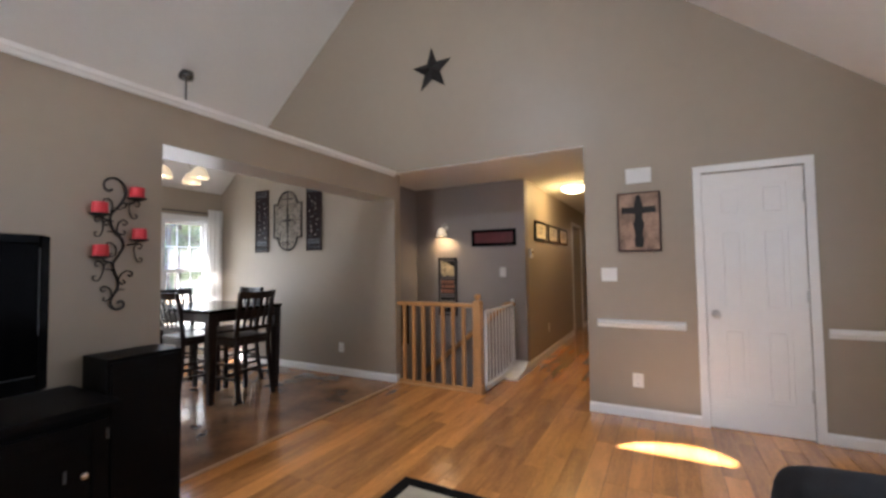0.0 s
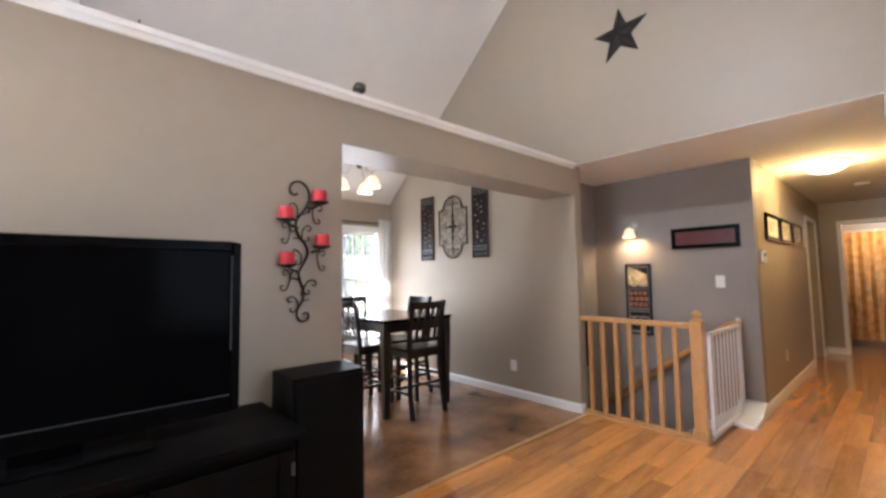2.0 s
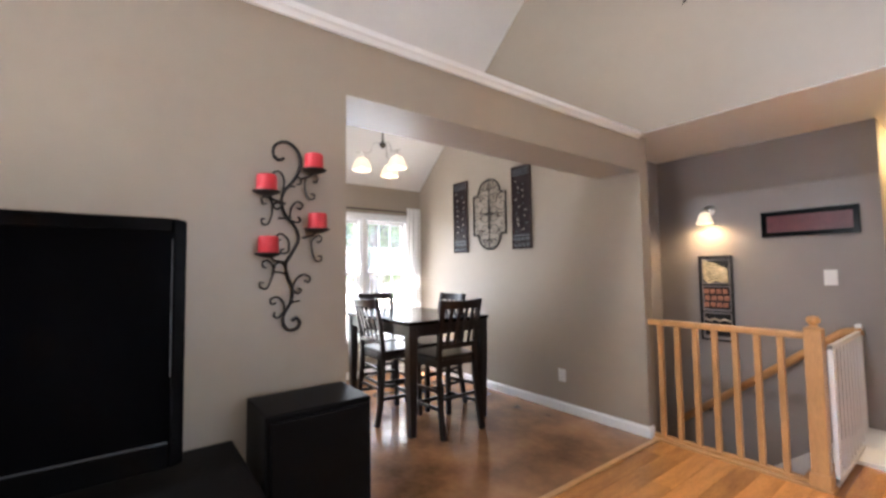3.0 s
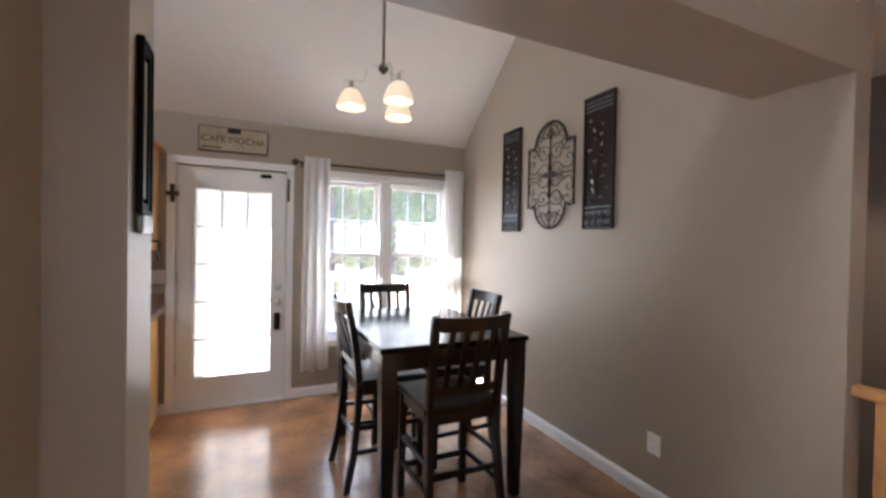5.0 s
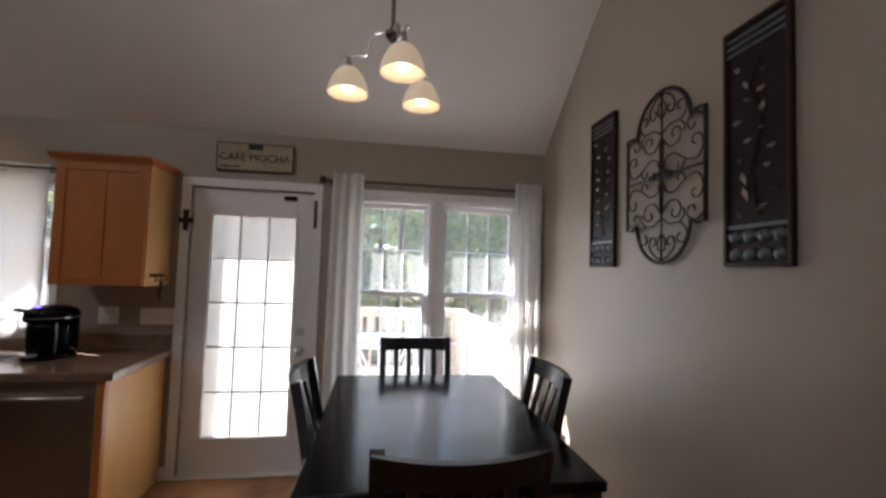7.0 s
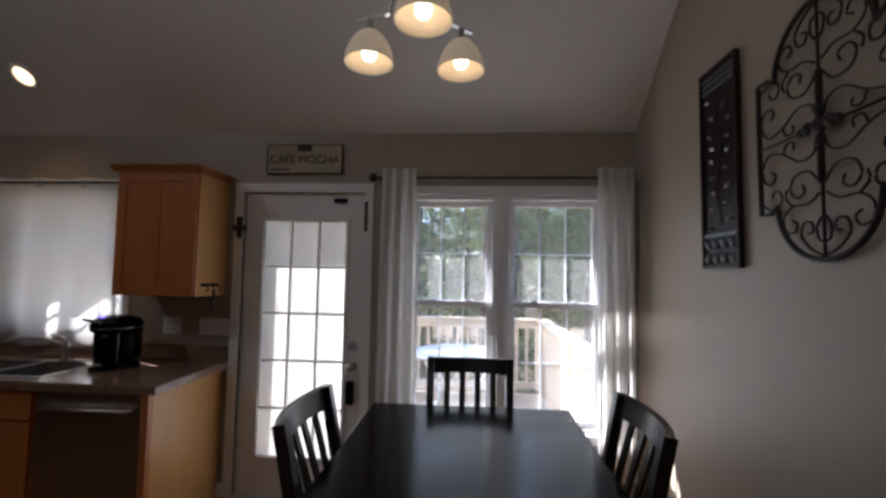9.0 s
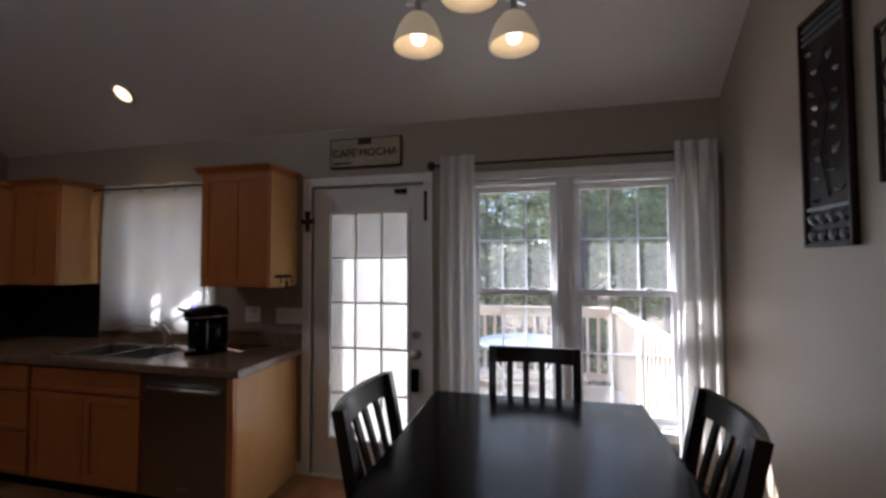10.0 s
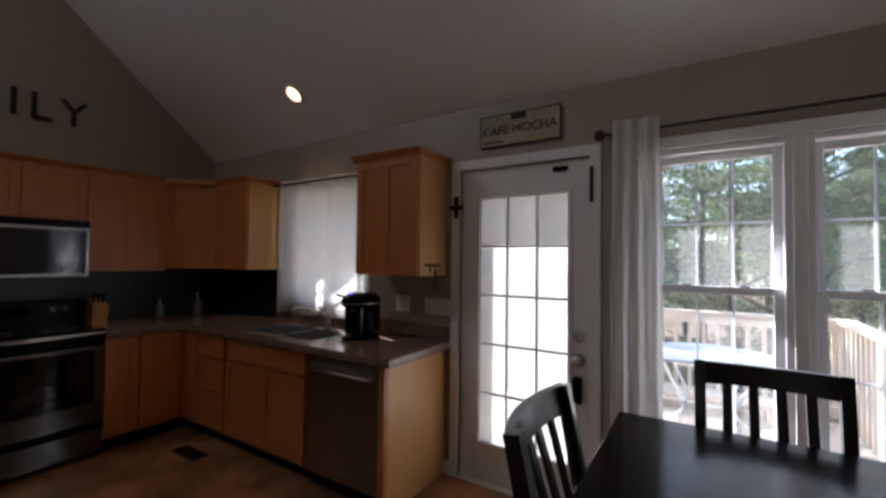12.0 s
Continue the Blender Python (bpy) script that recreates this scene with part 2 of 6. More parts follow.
def lathe(profile, at=(0, 0, 0), n=24, bm=None):
    """A turned shape from (radius, height) pairs about an upright axis."""
    bm = bm or bmesh.new()
    rings = []
    for r, z in profile:
        rings.append([bm.verts.new((at[0] + max(r, 1e-4) * math.cos(2 * math.pi * i / n), at[1] + max(r, 1e-4) * math.sin(2 * math.pi * i / n), at[2] + z)) for i in range(n)])
    for a, b in zip(rings, rings[1:]):
        for i in range(n):
            bm.faces.new((a[i], a[(i + 1) % n], b[(i + 1) % n], b[i]))
    bmesh.ops.recalc_face_normals(bm, faces=bm.faces)
    return bm


def tube(points, r, bm=None, sides=6, taper=1.0):
    """A round bar along points."""
    bm = bm or bmesh.new()
    pts = [Vector(p) for p in points]
    rings, k = [], len(pts)
    ref = Vector((0, 0, 1))
    for i, p in enumerate(pts):
        d = (pts[min(i + 1, k - 1)] - pts[max(i - 1, 0)]).normalized()
        u = d.cross(ref)
        if u.length < 0.15:
            u = d.cross(Vector((1, 0, 0)))
        u.normalize()
        w = d.cross(u)
        rr = r * (1 + (taper - 1) * i / max(1, k - 1))
        rings.append([bm.verts.new(p + (u * math.cos(2 * math.pi * s / sides) + w * math.sin(2 * math.pi * s / sides)) * rr) for s in range(sides)])
    for a, b in zip(rings, rings[1:]):
        for s in range(sides):
            bm.faces.new((a[s], a[(s + 1) % sides], b[(s + 1) % sides], b[s]))
    bm.faces.new(rings[0]), bm.faces.new(rings[-1])
    bmesh.ops.recalc_face_normals(bm, faces=bm.faces)
    return bm


def bm_mesh(name, bm, mat, smooth=False):
    me = bpy.data.meshes.new(name)
    bm.to_mesh(me)
    bm.free()
    me.materials.append(mat)
    if smooth:
        for p in me.polygons:
            p.use_smooth = True
    return me


def part(name, bm, mat, parent, label="", smooth=False):
    o = new(name, bm_mesh(name, bm, mat, smooth))
    o.parent = parent
    if parent is not None:
        o.matrix_parent_inverse = Matrix.Identity(4)
    return tagged(o, label)


def thing(name, label, category, at=(0, 0, 0), group="", turn=0):
    e = new(name)
    e.matrix_basis = pose(*at, 0, 0, turn)
    return tagged(e, label, category, group)


def structure(name, bm, mat, label="", category=""):
    return tagged(new(name, bm_mesh(name, bm, mat)), label, category, kind="structure")


# ---- plan ----
XW, XE = -5.26, 2.14          # window wall and front wall
YN, YS = 4.185, -1.46         # gable wall with the star, gable wall of the kitchen
XR, EAVE, PITCH = -1.56, 2.444, 0.845
XP0, XP1, YP = -2.435, -2.08, 1.67      # partition between kitchen and living room
RIDGE = EAVE + PITCH * (XR - XW)


def roof(x):
    return EAVE + PITCH * min(x - XW, 2 * XR - XW - x)


def wall_run(name, axis, w0, w1, u0, u1, z0, z1, holes, mat, label=""):
    """A straight wall along u with holes (u0, u1, z0, z1)."""
    bm = bmesh.new()

    def put(a, b, c, d):
        if b - a > 1e-4 and d - c > 1e-4:
            bm_box(bm, *((a, b, w0, w1) if axis == "y" else (w0, w1, a, b)), c, d)
    at = u0
    for h0, h1, b0, b1 in sorted(holes):
        put(at, h0, z0, z1), put(h0, h1, z0, b0), put(h0, h1, b1, z1)
        at = h1
    put(at, u1, z0, z1)
    return structure(name, bm, mat, label, "wall")


# gable wall with the star
bm = prism([(XW, -0.02), (XP1, -0.02), (XP1, roof(XP1) + 0.02), (XW, EAVE + 0.02)], "y", YN, YN + 0.12)
prism([(XP1, 2.40), (0.03, 2.40), (0.03, roof(0.03) + 0.02), (XR, RIDGE + 0.02), (XP1, roof(XP1) + 0.02)], "y", YN, YN + 0.12, bm)
prism([(0.03, -0.02), (0.94, -0.02), (0.94, roof(0.94) + 0.02), (0.03, roof(0.03) + 0.02)], "y", YN, YN + 0.12, bm)
prism([(0.94, 2.035), (1.59, 2.035), (1.59, roof(1.59) + 0.02), (0.94, roof(0.94) + 0.02)], "y", YN, YN + 0.12, bm)
prism([(1.59, -0.02), (XE, -0.02), (XE, EAVE + 0.02), (1.59, roof(1.59) + 0.02)], "y", YN, YN + 0.12, bm)
structure("wall_north", bm, TAUPE, "taupe painted gable wall under the vaulted ceiling", "wall")
# gable wall behind, with a half-round window high up
FAN_Z, FAN_R, FAN_H = 4.40, 0.395, 0.30
arc = [(XR + FAN_R * math.cos(a), FAN_Z + FAN_H * math.sin(a)) for a in [math.pi * i / 16 for i in range(17)]]
bm = prism([(XW, -0.02), (-1.92, -0.02), (-1.92, 2.2), (XW, 2.2)], "y", YS - 0.12, YS)
# leaves an unseen opening, added for the back fill lamp
prism([(-1.92, -0.02), (-0.88, -0.02), (-0.88, 0.75), (-1.92, 0.75)], "y", YS - 0.12, YS, bm)
prism([(-0.88, -0.02), (XE, -0.02), (XE, 2.2), (-0.88, 2.2)], "y", YS - 0.12, YS, bm)
prism([(XW, 2.2), (XE, 2.2), (XE, EAVE + 0.02), (XE - 0.5, roof(XE - 0.5)), (XE - 0.5, 2.4), (XW + 0.5, 2.4), (XW + 0.5, roof(XW + 0.5)), (XW, EAVE + 0.02)], "y", YS - 0.12, YS, bm)
prism([(XW + 0.5, 2.4), (XE - 0.5, 2.4), (XE - 0.5, roof(XE - 0.5)), (XR + 1.2, roof(XR + 1.2)), (XR + 1.2, FAN_Z), (XR - 1.2, FAN_Z), (XR - 1.2, roof(XR - 1.2)), (XW + 0.5, roof(XW + 0.5))], "y", YS - 0.12, YS, bm)
prism([(XR + 1.2, FAN_Z), (XR + 1.2, roof(XR + 1.2) + 0.02), (XR, RIDGE + 0.02), (XR - 1.2, roof(XR - 1.2) + 0.02), (XR - 1.2, FAN_Z)] + arc[::-1], "y", YS - 0.12, YS, bm)
structure("wall_south", bm, TAUPE, "taupe painted kitchen gable wall", "wall")
# window wall and front wall
WIN = (2.70, 3.99, 0.50, 2.02)
wall_run("wall_west", "x", XW - 0.14, XW, YS - 0.12, YN + 0.12, -0.02, EAVE + 0.03, [(1.565, 2.405, -0.02, 2.035), WIN, (-0.22, 0.72, 1.06, 2.02)], TAUPE, "taupe painted wall with door and windows")
# the front wall's opening is unseen too, added for its fill lamp
wall_run("wall_east", "x", XE, XE + 0.14, YS - 0.12, YN + 0.12, -0.02, EAVE + 0.03, [(1.28, 2.82, 0.78, 2.18)], TAUPE, "taupe painted front wall")
# partition with a wide opening and a flat ledge on top
bm = box(XP0, XP1, YS, YP, -0.02, 2.41)
bm_box(bm, XP0, XP1, YP, YN, 2.10, 2.41)
bm_box(bm, -2.90, -2.625, 0.9, 1.842, -0.02, 2.41)
bm_box(bm, -2.625, XP0, 0.9, YP, -0.02, 2.41)
structure("wall_partition", bm, TAUPE, "taupe partition with a wide cased opening and open top", "wall")
bm = prism([(-0.01, 2.358), (0.012, 2.362), (0.022, 2.382), (0.030, 2.390), (0.030, 2.416), (-0.01, 2.416)], "y", YS, YN)
for v in bm.verts:
    v.co.x += XP1 + 0.0
structure("trim_ledge", bm, WHITE, "white crown trim along the partition ledge", "trim")
# vaulted ceiling
bm = prism([(XW - 0.14, EAVE - PITCH * 0.14), (XR, RIDGE), (XE + 0.14, EAVE - PITCH * 0.14), (XE + 0.14, EAVE - PITCH * 0.14 + 0.2), (XR, RIDGE + 0.2), (XW - 0.14, EAVE - PITCH * 0.14 + 0.2)], "y", YS - 0.5, YN + 0.12)
structure("ceiling", bm, CEIL, "off-white vaulted ceiling", "ceiling")
# hall and stairwell
YH, XHL, XHR, YB = 9.6, -0.868, 0.05, 5.265
structure("ceiling_hall", box(-2.57, 0.03, YN + 0.004, YH + 1.6, 2.395, 2.5), CEIL, "flat off-white hall ceiling", "ceiling")
wall_run("wall_stair", "y", YB, YB + 0.12, -2.57, XHL, -1.6, 2.40, [], GREY, "grey painted stairwell wall")
wall_run("wall_stair_end", "x", -2.57, -2.45, YN + 0.12, YB, -1.6, 2.40, [], GREY, "grey painted stairwell end wall")
wall_run("wall_hall_left", "x", XHL - 0.12, XHL, YB + 0.12, YH, -0.02, 2.40, [(8.25, 9.1, -0.02, 2.04)], TAUPE, "taupe hall wall")
wall_run("wall_hall_right", "x", XHR, XHR + 0.12, YN + 0.12, YH, -0.02, 2.40, [], TAUPE, "taupe hall wall")
wall_run("wall_hall_end", "y", YH, YH + 0.12, -2.2, XHR + 0.12, -0.02, 2.40, [(-0.60, 0.0, -0.02, 2.04)], TAUPE, "taupe wall at the end of the hall")
wall_run("wall_bath", "y", YH + 1.5, YH + 1.6, -1.0, 0.4, -0.02, 2.40, [], TAUPE, "taupe bathroom wall")
wall_run("wall_bath_left", "x", -1.1, -1.0, YH + 0.12, YH + 1.6, -0.02, 2.40, [], TAUPE, "taupe bathroom wall")
wall_run("wall_bath_right", "x", 0.3, 0.4, YH + 0.12, YH + 1.6, -0.02, 2.40, [], TAUPE, "taupe bathroom wall")
wall_run("wall_bedroom", "x", -2.2, -2.1, 7.6, YH, -0.02, 2.40, [], TAUPE, "taupe bedroom wall beyond the hall door")
wall_run("wall_closet", "y", YN + 0.8, YN + 0.9, XHR + 0.12, XE, -0.02, 2.4, [], TAUPE, "closet back wall")
# floors
structure("floor", box(-2.02, XE, YS, YN + 0.12, -0.12, -0.004), GAP, "floor under the oak planks", "floor")
structure("floor_hall", box(-1.04, XHR + 0.12, YN + 0.12, YH + 1.6, -0.12, -0.004), GAP, "hall floor under the oak planks", "floor")
structure("floor_dining", box(XW, -2.02, YS, YN, -0.12, 0.0), TILE, "glossy brown mottled stone-look vinyl floor", "floor")
structure("floor_bedroom", box(-2.2, XHL, 7.6, YH, -0.12, -0.004), RUGC, "bedroom carpet", "floor")


# ---- the dining table and chairs ----
def make_table():
    x0, x1, y0, y1, z = -4.405, -3.21, 2.70, 3.56, 0.914
    t = thing("dining_table", "espresso wooden counter-height dining table with a glossy top", "table", ((x0 + x1) / 2, (y0 + y1) / 2, 0))
    a, b = (x1 - x0) / 2, (y1 - y0) / 2
    part("tabletop", box(-a, a, -b, b, z - 0.03, z, 0.006), DARKTOP, t)
    for sx in (-1, 1):
        part("apron", box(sx * (a - 0.03) - 0.011, sx * (a - 0.03) + 0.011, -b + 0.08, b - 0.08, z - 0.125, z - 0.03, 0.003), DARK, t)
        for sy in (-1, 1):
            cx, cy = sx * (a - 0.05), sy * (b - 0.05)
            bm = bmesh.new()
            for lo, hi, w0, w1 in ((0, z - 0.03, 0.026, 0.04),):
                r0 = [bm.verts.new((cx + i * w0, cy + j * w0, lo)) for i, j in ((-1, -1), (1, -1), (1, 1), (-1, 1))]
                rm = [bm.verts.new((cx + i * w1, cy + j * w1, hi - 0.16)) for i, j in ((-1, -1), (1, -1), (1, 1), (-1, 1))]
                r1 = [bm.verts.new((cx + i * w1, cy + j * w1, hi)) for i, j in ((-1, -1), (1, -1), (1, 1), (-1, 1))]
                for p, q in ((r0, rm), (rm, r1)):
                    for i in range(4):
                        bm.faces.new((p[i], p[(i + 1) % 4], q[(i + 1) % 4], q[i]))
                bm.faces.new(r0), bm.faces.new(r1)
            bmesh.ops.recalc_face_normals(bm, faces=bm.faces)
            bmesh.ops.bevel(bm, geom=list(bm.edges), offset=0.003, segments=1, affect='EDGES')
            part("leg", bm, DARK, t)
    for sy in (-1, 1):
        part("apron", box(-a + 0.08, a - 0.08, sy * (b - 0.03) - 0.011, sy * (b - 0.03) + 0.011, z - 0.125, z - 0.03, 0.003), DARK, t)


def ribbon(path, width, thick, axis=(1, 0, 0), bm=None):
    """A rectangular bar that follows points, with its width along an axis."""
    bm = bm or bmesh.new()
    w, pts, rings = Vector(axis), [Vector(p) for p in path], []
    for i, p in enumerate(pts):
        d = (pts[min(i + 1, len(pts) - 1)] - pts[max(i - 1, 0)]).normalized()
        n = d.cross(w).normalized()
        rings.append([bm.verts.new(p + w * width / 2 * a + n * thick / 2 * b) for a, b in ((-1, -1), (1, -1), (1, 1), (-1, 1))])
    for a, b in zip(rings, rings[1:]):
        for i in range(4):
            bm.faces.new((a[i], a[(i + 1) % 4], b[(i + 1) % 4], b[i]))
    bm.faces.new(rings[0]), bm.faces.new(rings[-1])
    bmesh.ops.recalc_face_normals(bm, faces=bm.faces)
    return bm


def back_line(s):
    """Depth and height of the chair's back at s from 0 (seat) to 1 (top)."""
    return -0.195 - 0.075 * s ** 1.4, 0.60 + 0.485 * s


def make_chair():
    t = thing("dining_chair", "espresso wooden counter-height chair with a slatted back at the table", "chair", (0, 0, 0), "chairs round the table")
    bm = box(-0.215, 0.215, -0.20, 0.225, 0.595, 0.63, 0.012)
    part("seat", bm, DARK, t)
    part("seat_rail", box(-0.19, 0.19, 0.165, 0.185, 0.54, 0.595), DARK, t)
    part("seat_rail", box(-0.19, 0.19, -0.19, -0.17, 0.54, 0.595), DARK, t)
    for s in (-1, 1):
        part("seat_rail", box(s * 0.185 - 0.01, s * 0.185 + 0.01, -0.17, 0.165, 0.54, 0.595), DARK, t)
        part("front_leg", ribbon([(s * 0.195, 0.185, 0.0), (s * 0.19, 0.18, 0.595)], 0.036, 0.036), DARK, t)
        pts = [(s * 0.20, -0.265, 0.0), (s * 0.196, -0.225, 0.2), (s * 0.186, -0.198, 0.45), (s * 0.186, -0.195, 0.6)]
        pts += [(s * (0.186 + 0.006 * k / 6), *back_line(k / 6)) for k in range(1, 7)]
        part("back_post", ribbon(pts, 0.034, 0.036), DARK, t)
        part("side_stretcher", ribbon([(s * 0.195, -0.215, 0.22), (s * 0.193, 0.182, 0.20)], 0.016, 0.026), DARK, t)
        part("side_stretcher", ribbon([(s * 0.195, -0.205, 0.36), (s * 0.193, 0.182, 0.34)], 0.016, 0.026), DARK, t)
    part("front_stretcher", box(-0.18, 0.18, 0.172, 0.19, 0.16, 0.19), DARK, t)
    part("back_stretcher", box(-0.18, 0.18, -0.214, -0.196, 0.28, 0.305), DARK, t)
    bm = bmesh.new()
    cols = []
    for i in range(21):
        u = -1 + 2 * i / 20
        bow, crest = -0.042 * (1 - u * u), -0.006 * (1 - u * u)
        ring = []
        for s, dy in ((0.845, 0.011), (1.0, 0.011), (1.0, -0.011), (0.845, -0.011)):
            d, z = back_line(s)
            ring.append(bm.verts.new((u * 0.207, d + bow + dy, z + (crest if s == 1.0 else -crest * 0.4))))
        cols.append(ring)
    for a, b in zip(cols, cols[1:]):
        for i in range(4):
            bm.faces.new((a[i], a[(i + 1) % 4], b[(i + 1) % 4], b[i]))
    bm.faces.new(cols[0]), bm.faces.new(cols[-1])
    bmesh.ops.recalc_face_normals(bm, faces=bm.faces)
    part("top_rail", bm, DARK, t)
    part("lower_rail", box(-0.185, 0.185, -0.215, -0.197, 0.685, 0.725, 0.003), DARK, t)
    for i in range(4):
        u = -0.57 + 0.38 * i
        pts = []
        for k in range(5):
            s = 0.2 + 0.66 * k / 4
            d, z = back_line(s)
            pts.append((u * 0.195, d - 0.038 * (1 - u * u) * (s - 0.2) / 0.62, z))
        part("slat", ribbon(pts, 0.028, 0.012), DARK, t)
    return t


make_table()
chair = make_chair()
chair.matrix_basis = pose(-3.31, 3.105, 0, 0, 0, 90)
copy_thing(chair, pose(-3.835, 2.89, 0, 0, 0, 2))
copy_thing(chair, pose(-3.87, 3.385, 0, 0, 0, 178))
copy_thing(chair, pose(-4.325, 3.13, 0, 0, 0, -90))


# ---- doors, windows, trim ----
def casing(name, axis, w0, w1, u0, u1, top, width, parent=None, bottom=0.0, sill=False):
    """Door or window casing: two legs and a head, standing proud of the wall."""
    bm = bmesh.new()
    for a, b, c, d in ((u0 - width, u0, bottom, top), (u1, u1 + width, bottom, top), (u0 - width, u1 + width, top, top + width)) + (((u0 - width, u1 + width, bottom - width, bottom),) if sill else ()):
        bm_box(bm, *((a, b, w0, w1) if axis == "y" else (w0, w1, a, b)), c, d, 0.004)
    if parent is None:
        return structure(name, bm, WHITE, "white painted casing", "trim")
    return part(name, bm, WHITE, parent)


def knob(parent, at, way, mat=CHROME):
    """A round door knob on its rose; way is the outward direction."""
    bm = lathe([(0.0, 0.0), (0.032, 0.0), (0.032, 0.008), (0.012, 0.014), (0.012, 0.035), (0.026, 0.042), (0.030, 0.055), (0.022, 0.068), (0.0, 0.071)], n=18)
    bmesh.ops.transform(bm, matrix=Matrix.Translation(at) @ Vector(way).to_track_quat('Z', 'Y').to_matrix().to_4x4(), verts=bm.verts)
    return part("door_knob", bm, mat, parent, "brushed metal door knob", True)


# closet door, closed
d = tagged(thing("door_1", "white six-panel closet door, closed, with nickel knob and hinges", "door", (0, 0, 0)), kind="structure")
SY = YN + 0.014
bm = bmesh.new()
cols, rows = ((0.941, 1.045), (1.215, 1.315), (1.485, 1.589)), ((0.008, 0.23), (0.80, 0.93), (1.58, 1.67), (1.92, 2.03))
for a, b in cols:
    bm_box(bm, a, b, SY, SY + 0.035, 0.008, 2.03)
for (a, b), (c, e) in ((x, r) for x in ((1.045, 1.215), (1.315, 1.485)) for r in rows):
    bm_box(bm, a, b, SY, SY + 0.035, c, e)
part("slab", bm, WHITE, d)
for a, b in ((1.045, 1.215), (1.315, 1.485)):
    for c, e in ((0.23, 0.80), (0.93, 1.58), (1.67, 1.92)):
        p = prism([(a, c), (b, c), (b, e), (a, e)], "y", SY + 0.012, SY + 0.03)
        bm_box(p, a + 0.03, b - 0.03, SY + 0.003, SY + 0.02, c + 0.03, e - 0.03, 0.012)
        part("panel", p, WHITE, d)
knob(d, (1.01, SY, 0.90), (0, -1, 0))
for z in (0.32, 1.05, 1.80):
    bm = box(1.578, 1.592, SY - 0.012, SY + 0.002, z - 0.045, z + 0.045, 0.003)
    part("hinge", bm, CHROME, d, "nickel butt hinge")
casing("trim_closet_door", "y", YN - 0.018, YN, 0.94, 1.59, 2.035, 0.058)
structure("trim_closet_jamb", bm_box(box(0.932, 0.94, YN, YN + 0.12, 0, 2.035), 1.59, 1.598, YN, YN + 0.12, 0, 2.035), WHITE, "white door jamb", "trim")

# kitchen door with fifteen panes
d = tagged(thing("door_2", "white kitchen door with fifteen frosted glass panes, closed", "door", (0, 0, 0)), kind="structure")
DX = XW - 0.06
y0, y1, gy0, gy1, gz0, gz1 = 1.5652, 2.4048, 1.70, 2.285, 0.262, 1.842
bm = bmesh.new()
for a, b, c, e in ((y0, gy0, 0.012, 2.03), (gy1, y1, 0.012, 2.03), (gy0, gy1, 0.012, gz0), (gy0, gy1, gz1, 2.03)):
    bm_box(bm, DX, DX + 0.044, a, b, c, e, 0.002)
part("slab", bm, WHITE, d)
bm = bmesh.new()
for a, b, c, e in ((gy0 - 0.02, gy0 + 0.006, gz0 - 0.02, gz1 + 0.02), (gy1 - 0.006, gy1 + 0.02, gz0 - 0.02, gz1 + 0.02), (gy0, gy1, gz0 - 0.02, gz0 + 0.006), (gy0, gy1, gz1 - 0.006, gz1 + 0.02)):
    bm_box(bm, DX + 0.044, DX + 0.056, a, b, c, e, 0.004)
part("glazing_bead", bm, WHITE, d)
for i in (1, 2):
    y = gy0 + (gy1 - gy0) * i / 3
    part("muntin", box(DX + 0.026, DX + 0.046, y - 0.007, y + 0.007, gz0, gz1, 0.003), WHITE, d)
for k in (1, 2, 3, 4):
    z = gz0 + (gz1 - gz0) * k / 5
    part("muntin", box(DX + 0.024, DX + 0.044, gy0, gy1, z - 0.007, z + 0.007, 0.003), WHITE, d)
pane_mesh = bm_mesh("pane", box(0, 0.004, 0, (gy1 - gy0) / 3, 0, (gz1 - gz0) / 5), FROST)
for i in range(3):
    for k in range(5):
        o = new("pane", pane_mesh)
        o.parent, o.location = d, (DX + 0.020, gy0 + (gy1 - gy0) * i / 3, gz0 + (gz1 - gz0) * k / 5)
knob(d, (DX + 0.044, 2.345, 0.875), (1, 0, 0))
bm = lathe([(0.0, 0), (0.03, 0), (0.028, 0.014), (0.0, 0.016)], n=16)
bmesh.ops.transform(bm, matrix=Matrix.Translation((DX + 0.044, 2.345, 1.005)) @ Matrix.Rotation(radians(90), 4, 'Y'), verts=bm.verts)
part("deadbolt", bm, CHROME, d, "nickel deadbolt")
part("lock_box", box(DX + 0.044, DX + 0.085, 2.315, 2.365, 0.63, 0.78, 0.01), BLACK, d, "black key lock box on the knob")
part("alarm_contact", box(DX + 0.044, DX + 0.06, 2.19, 2.28, 1.968, 1.998, 0.004), BLACK, d, "black alarm contact")
for z in (0.35, 1.10, 1.80):
    part("hinge", box(DX + 0.03, DX + 0.056, 1.562, 1.576, z - 0.05, z + 0.05, 0.003), CHROME, d)
casing("trim_kitchen_door", "x", XW, XW + 0.018, 1.565, 2.405, 2.035, 0.062)
structure("trim_kitchen_jamb", bm_box(bm_box(box(XW - 0.14, XW, 1.557, 1.565, 0, 2.035), XW - 0.14, XW, 2.405, 2.413, 0, 2.035), XW - 0.14, XW + 0.02, 1.565, 2.405, -0.01, 0.012), WHITE, "white door jamb and sill", "trim")
cl = thing("door_closer_plate", "dark metal latch strip on the white door casing", "latch", (XW + 0.019, 2.418, 1.87))
part("strip", box(0, 0.012, -0.008, 0.012, -0.10, 0.10, 0.004), BRONZE, cl)


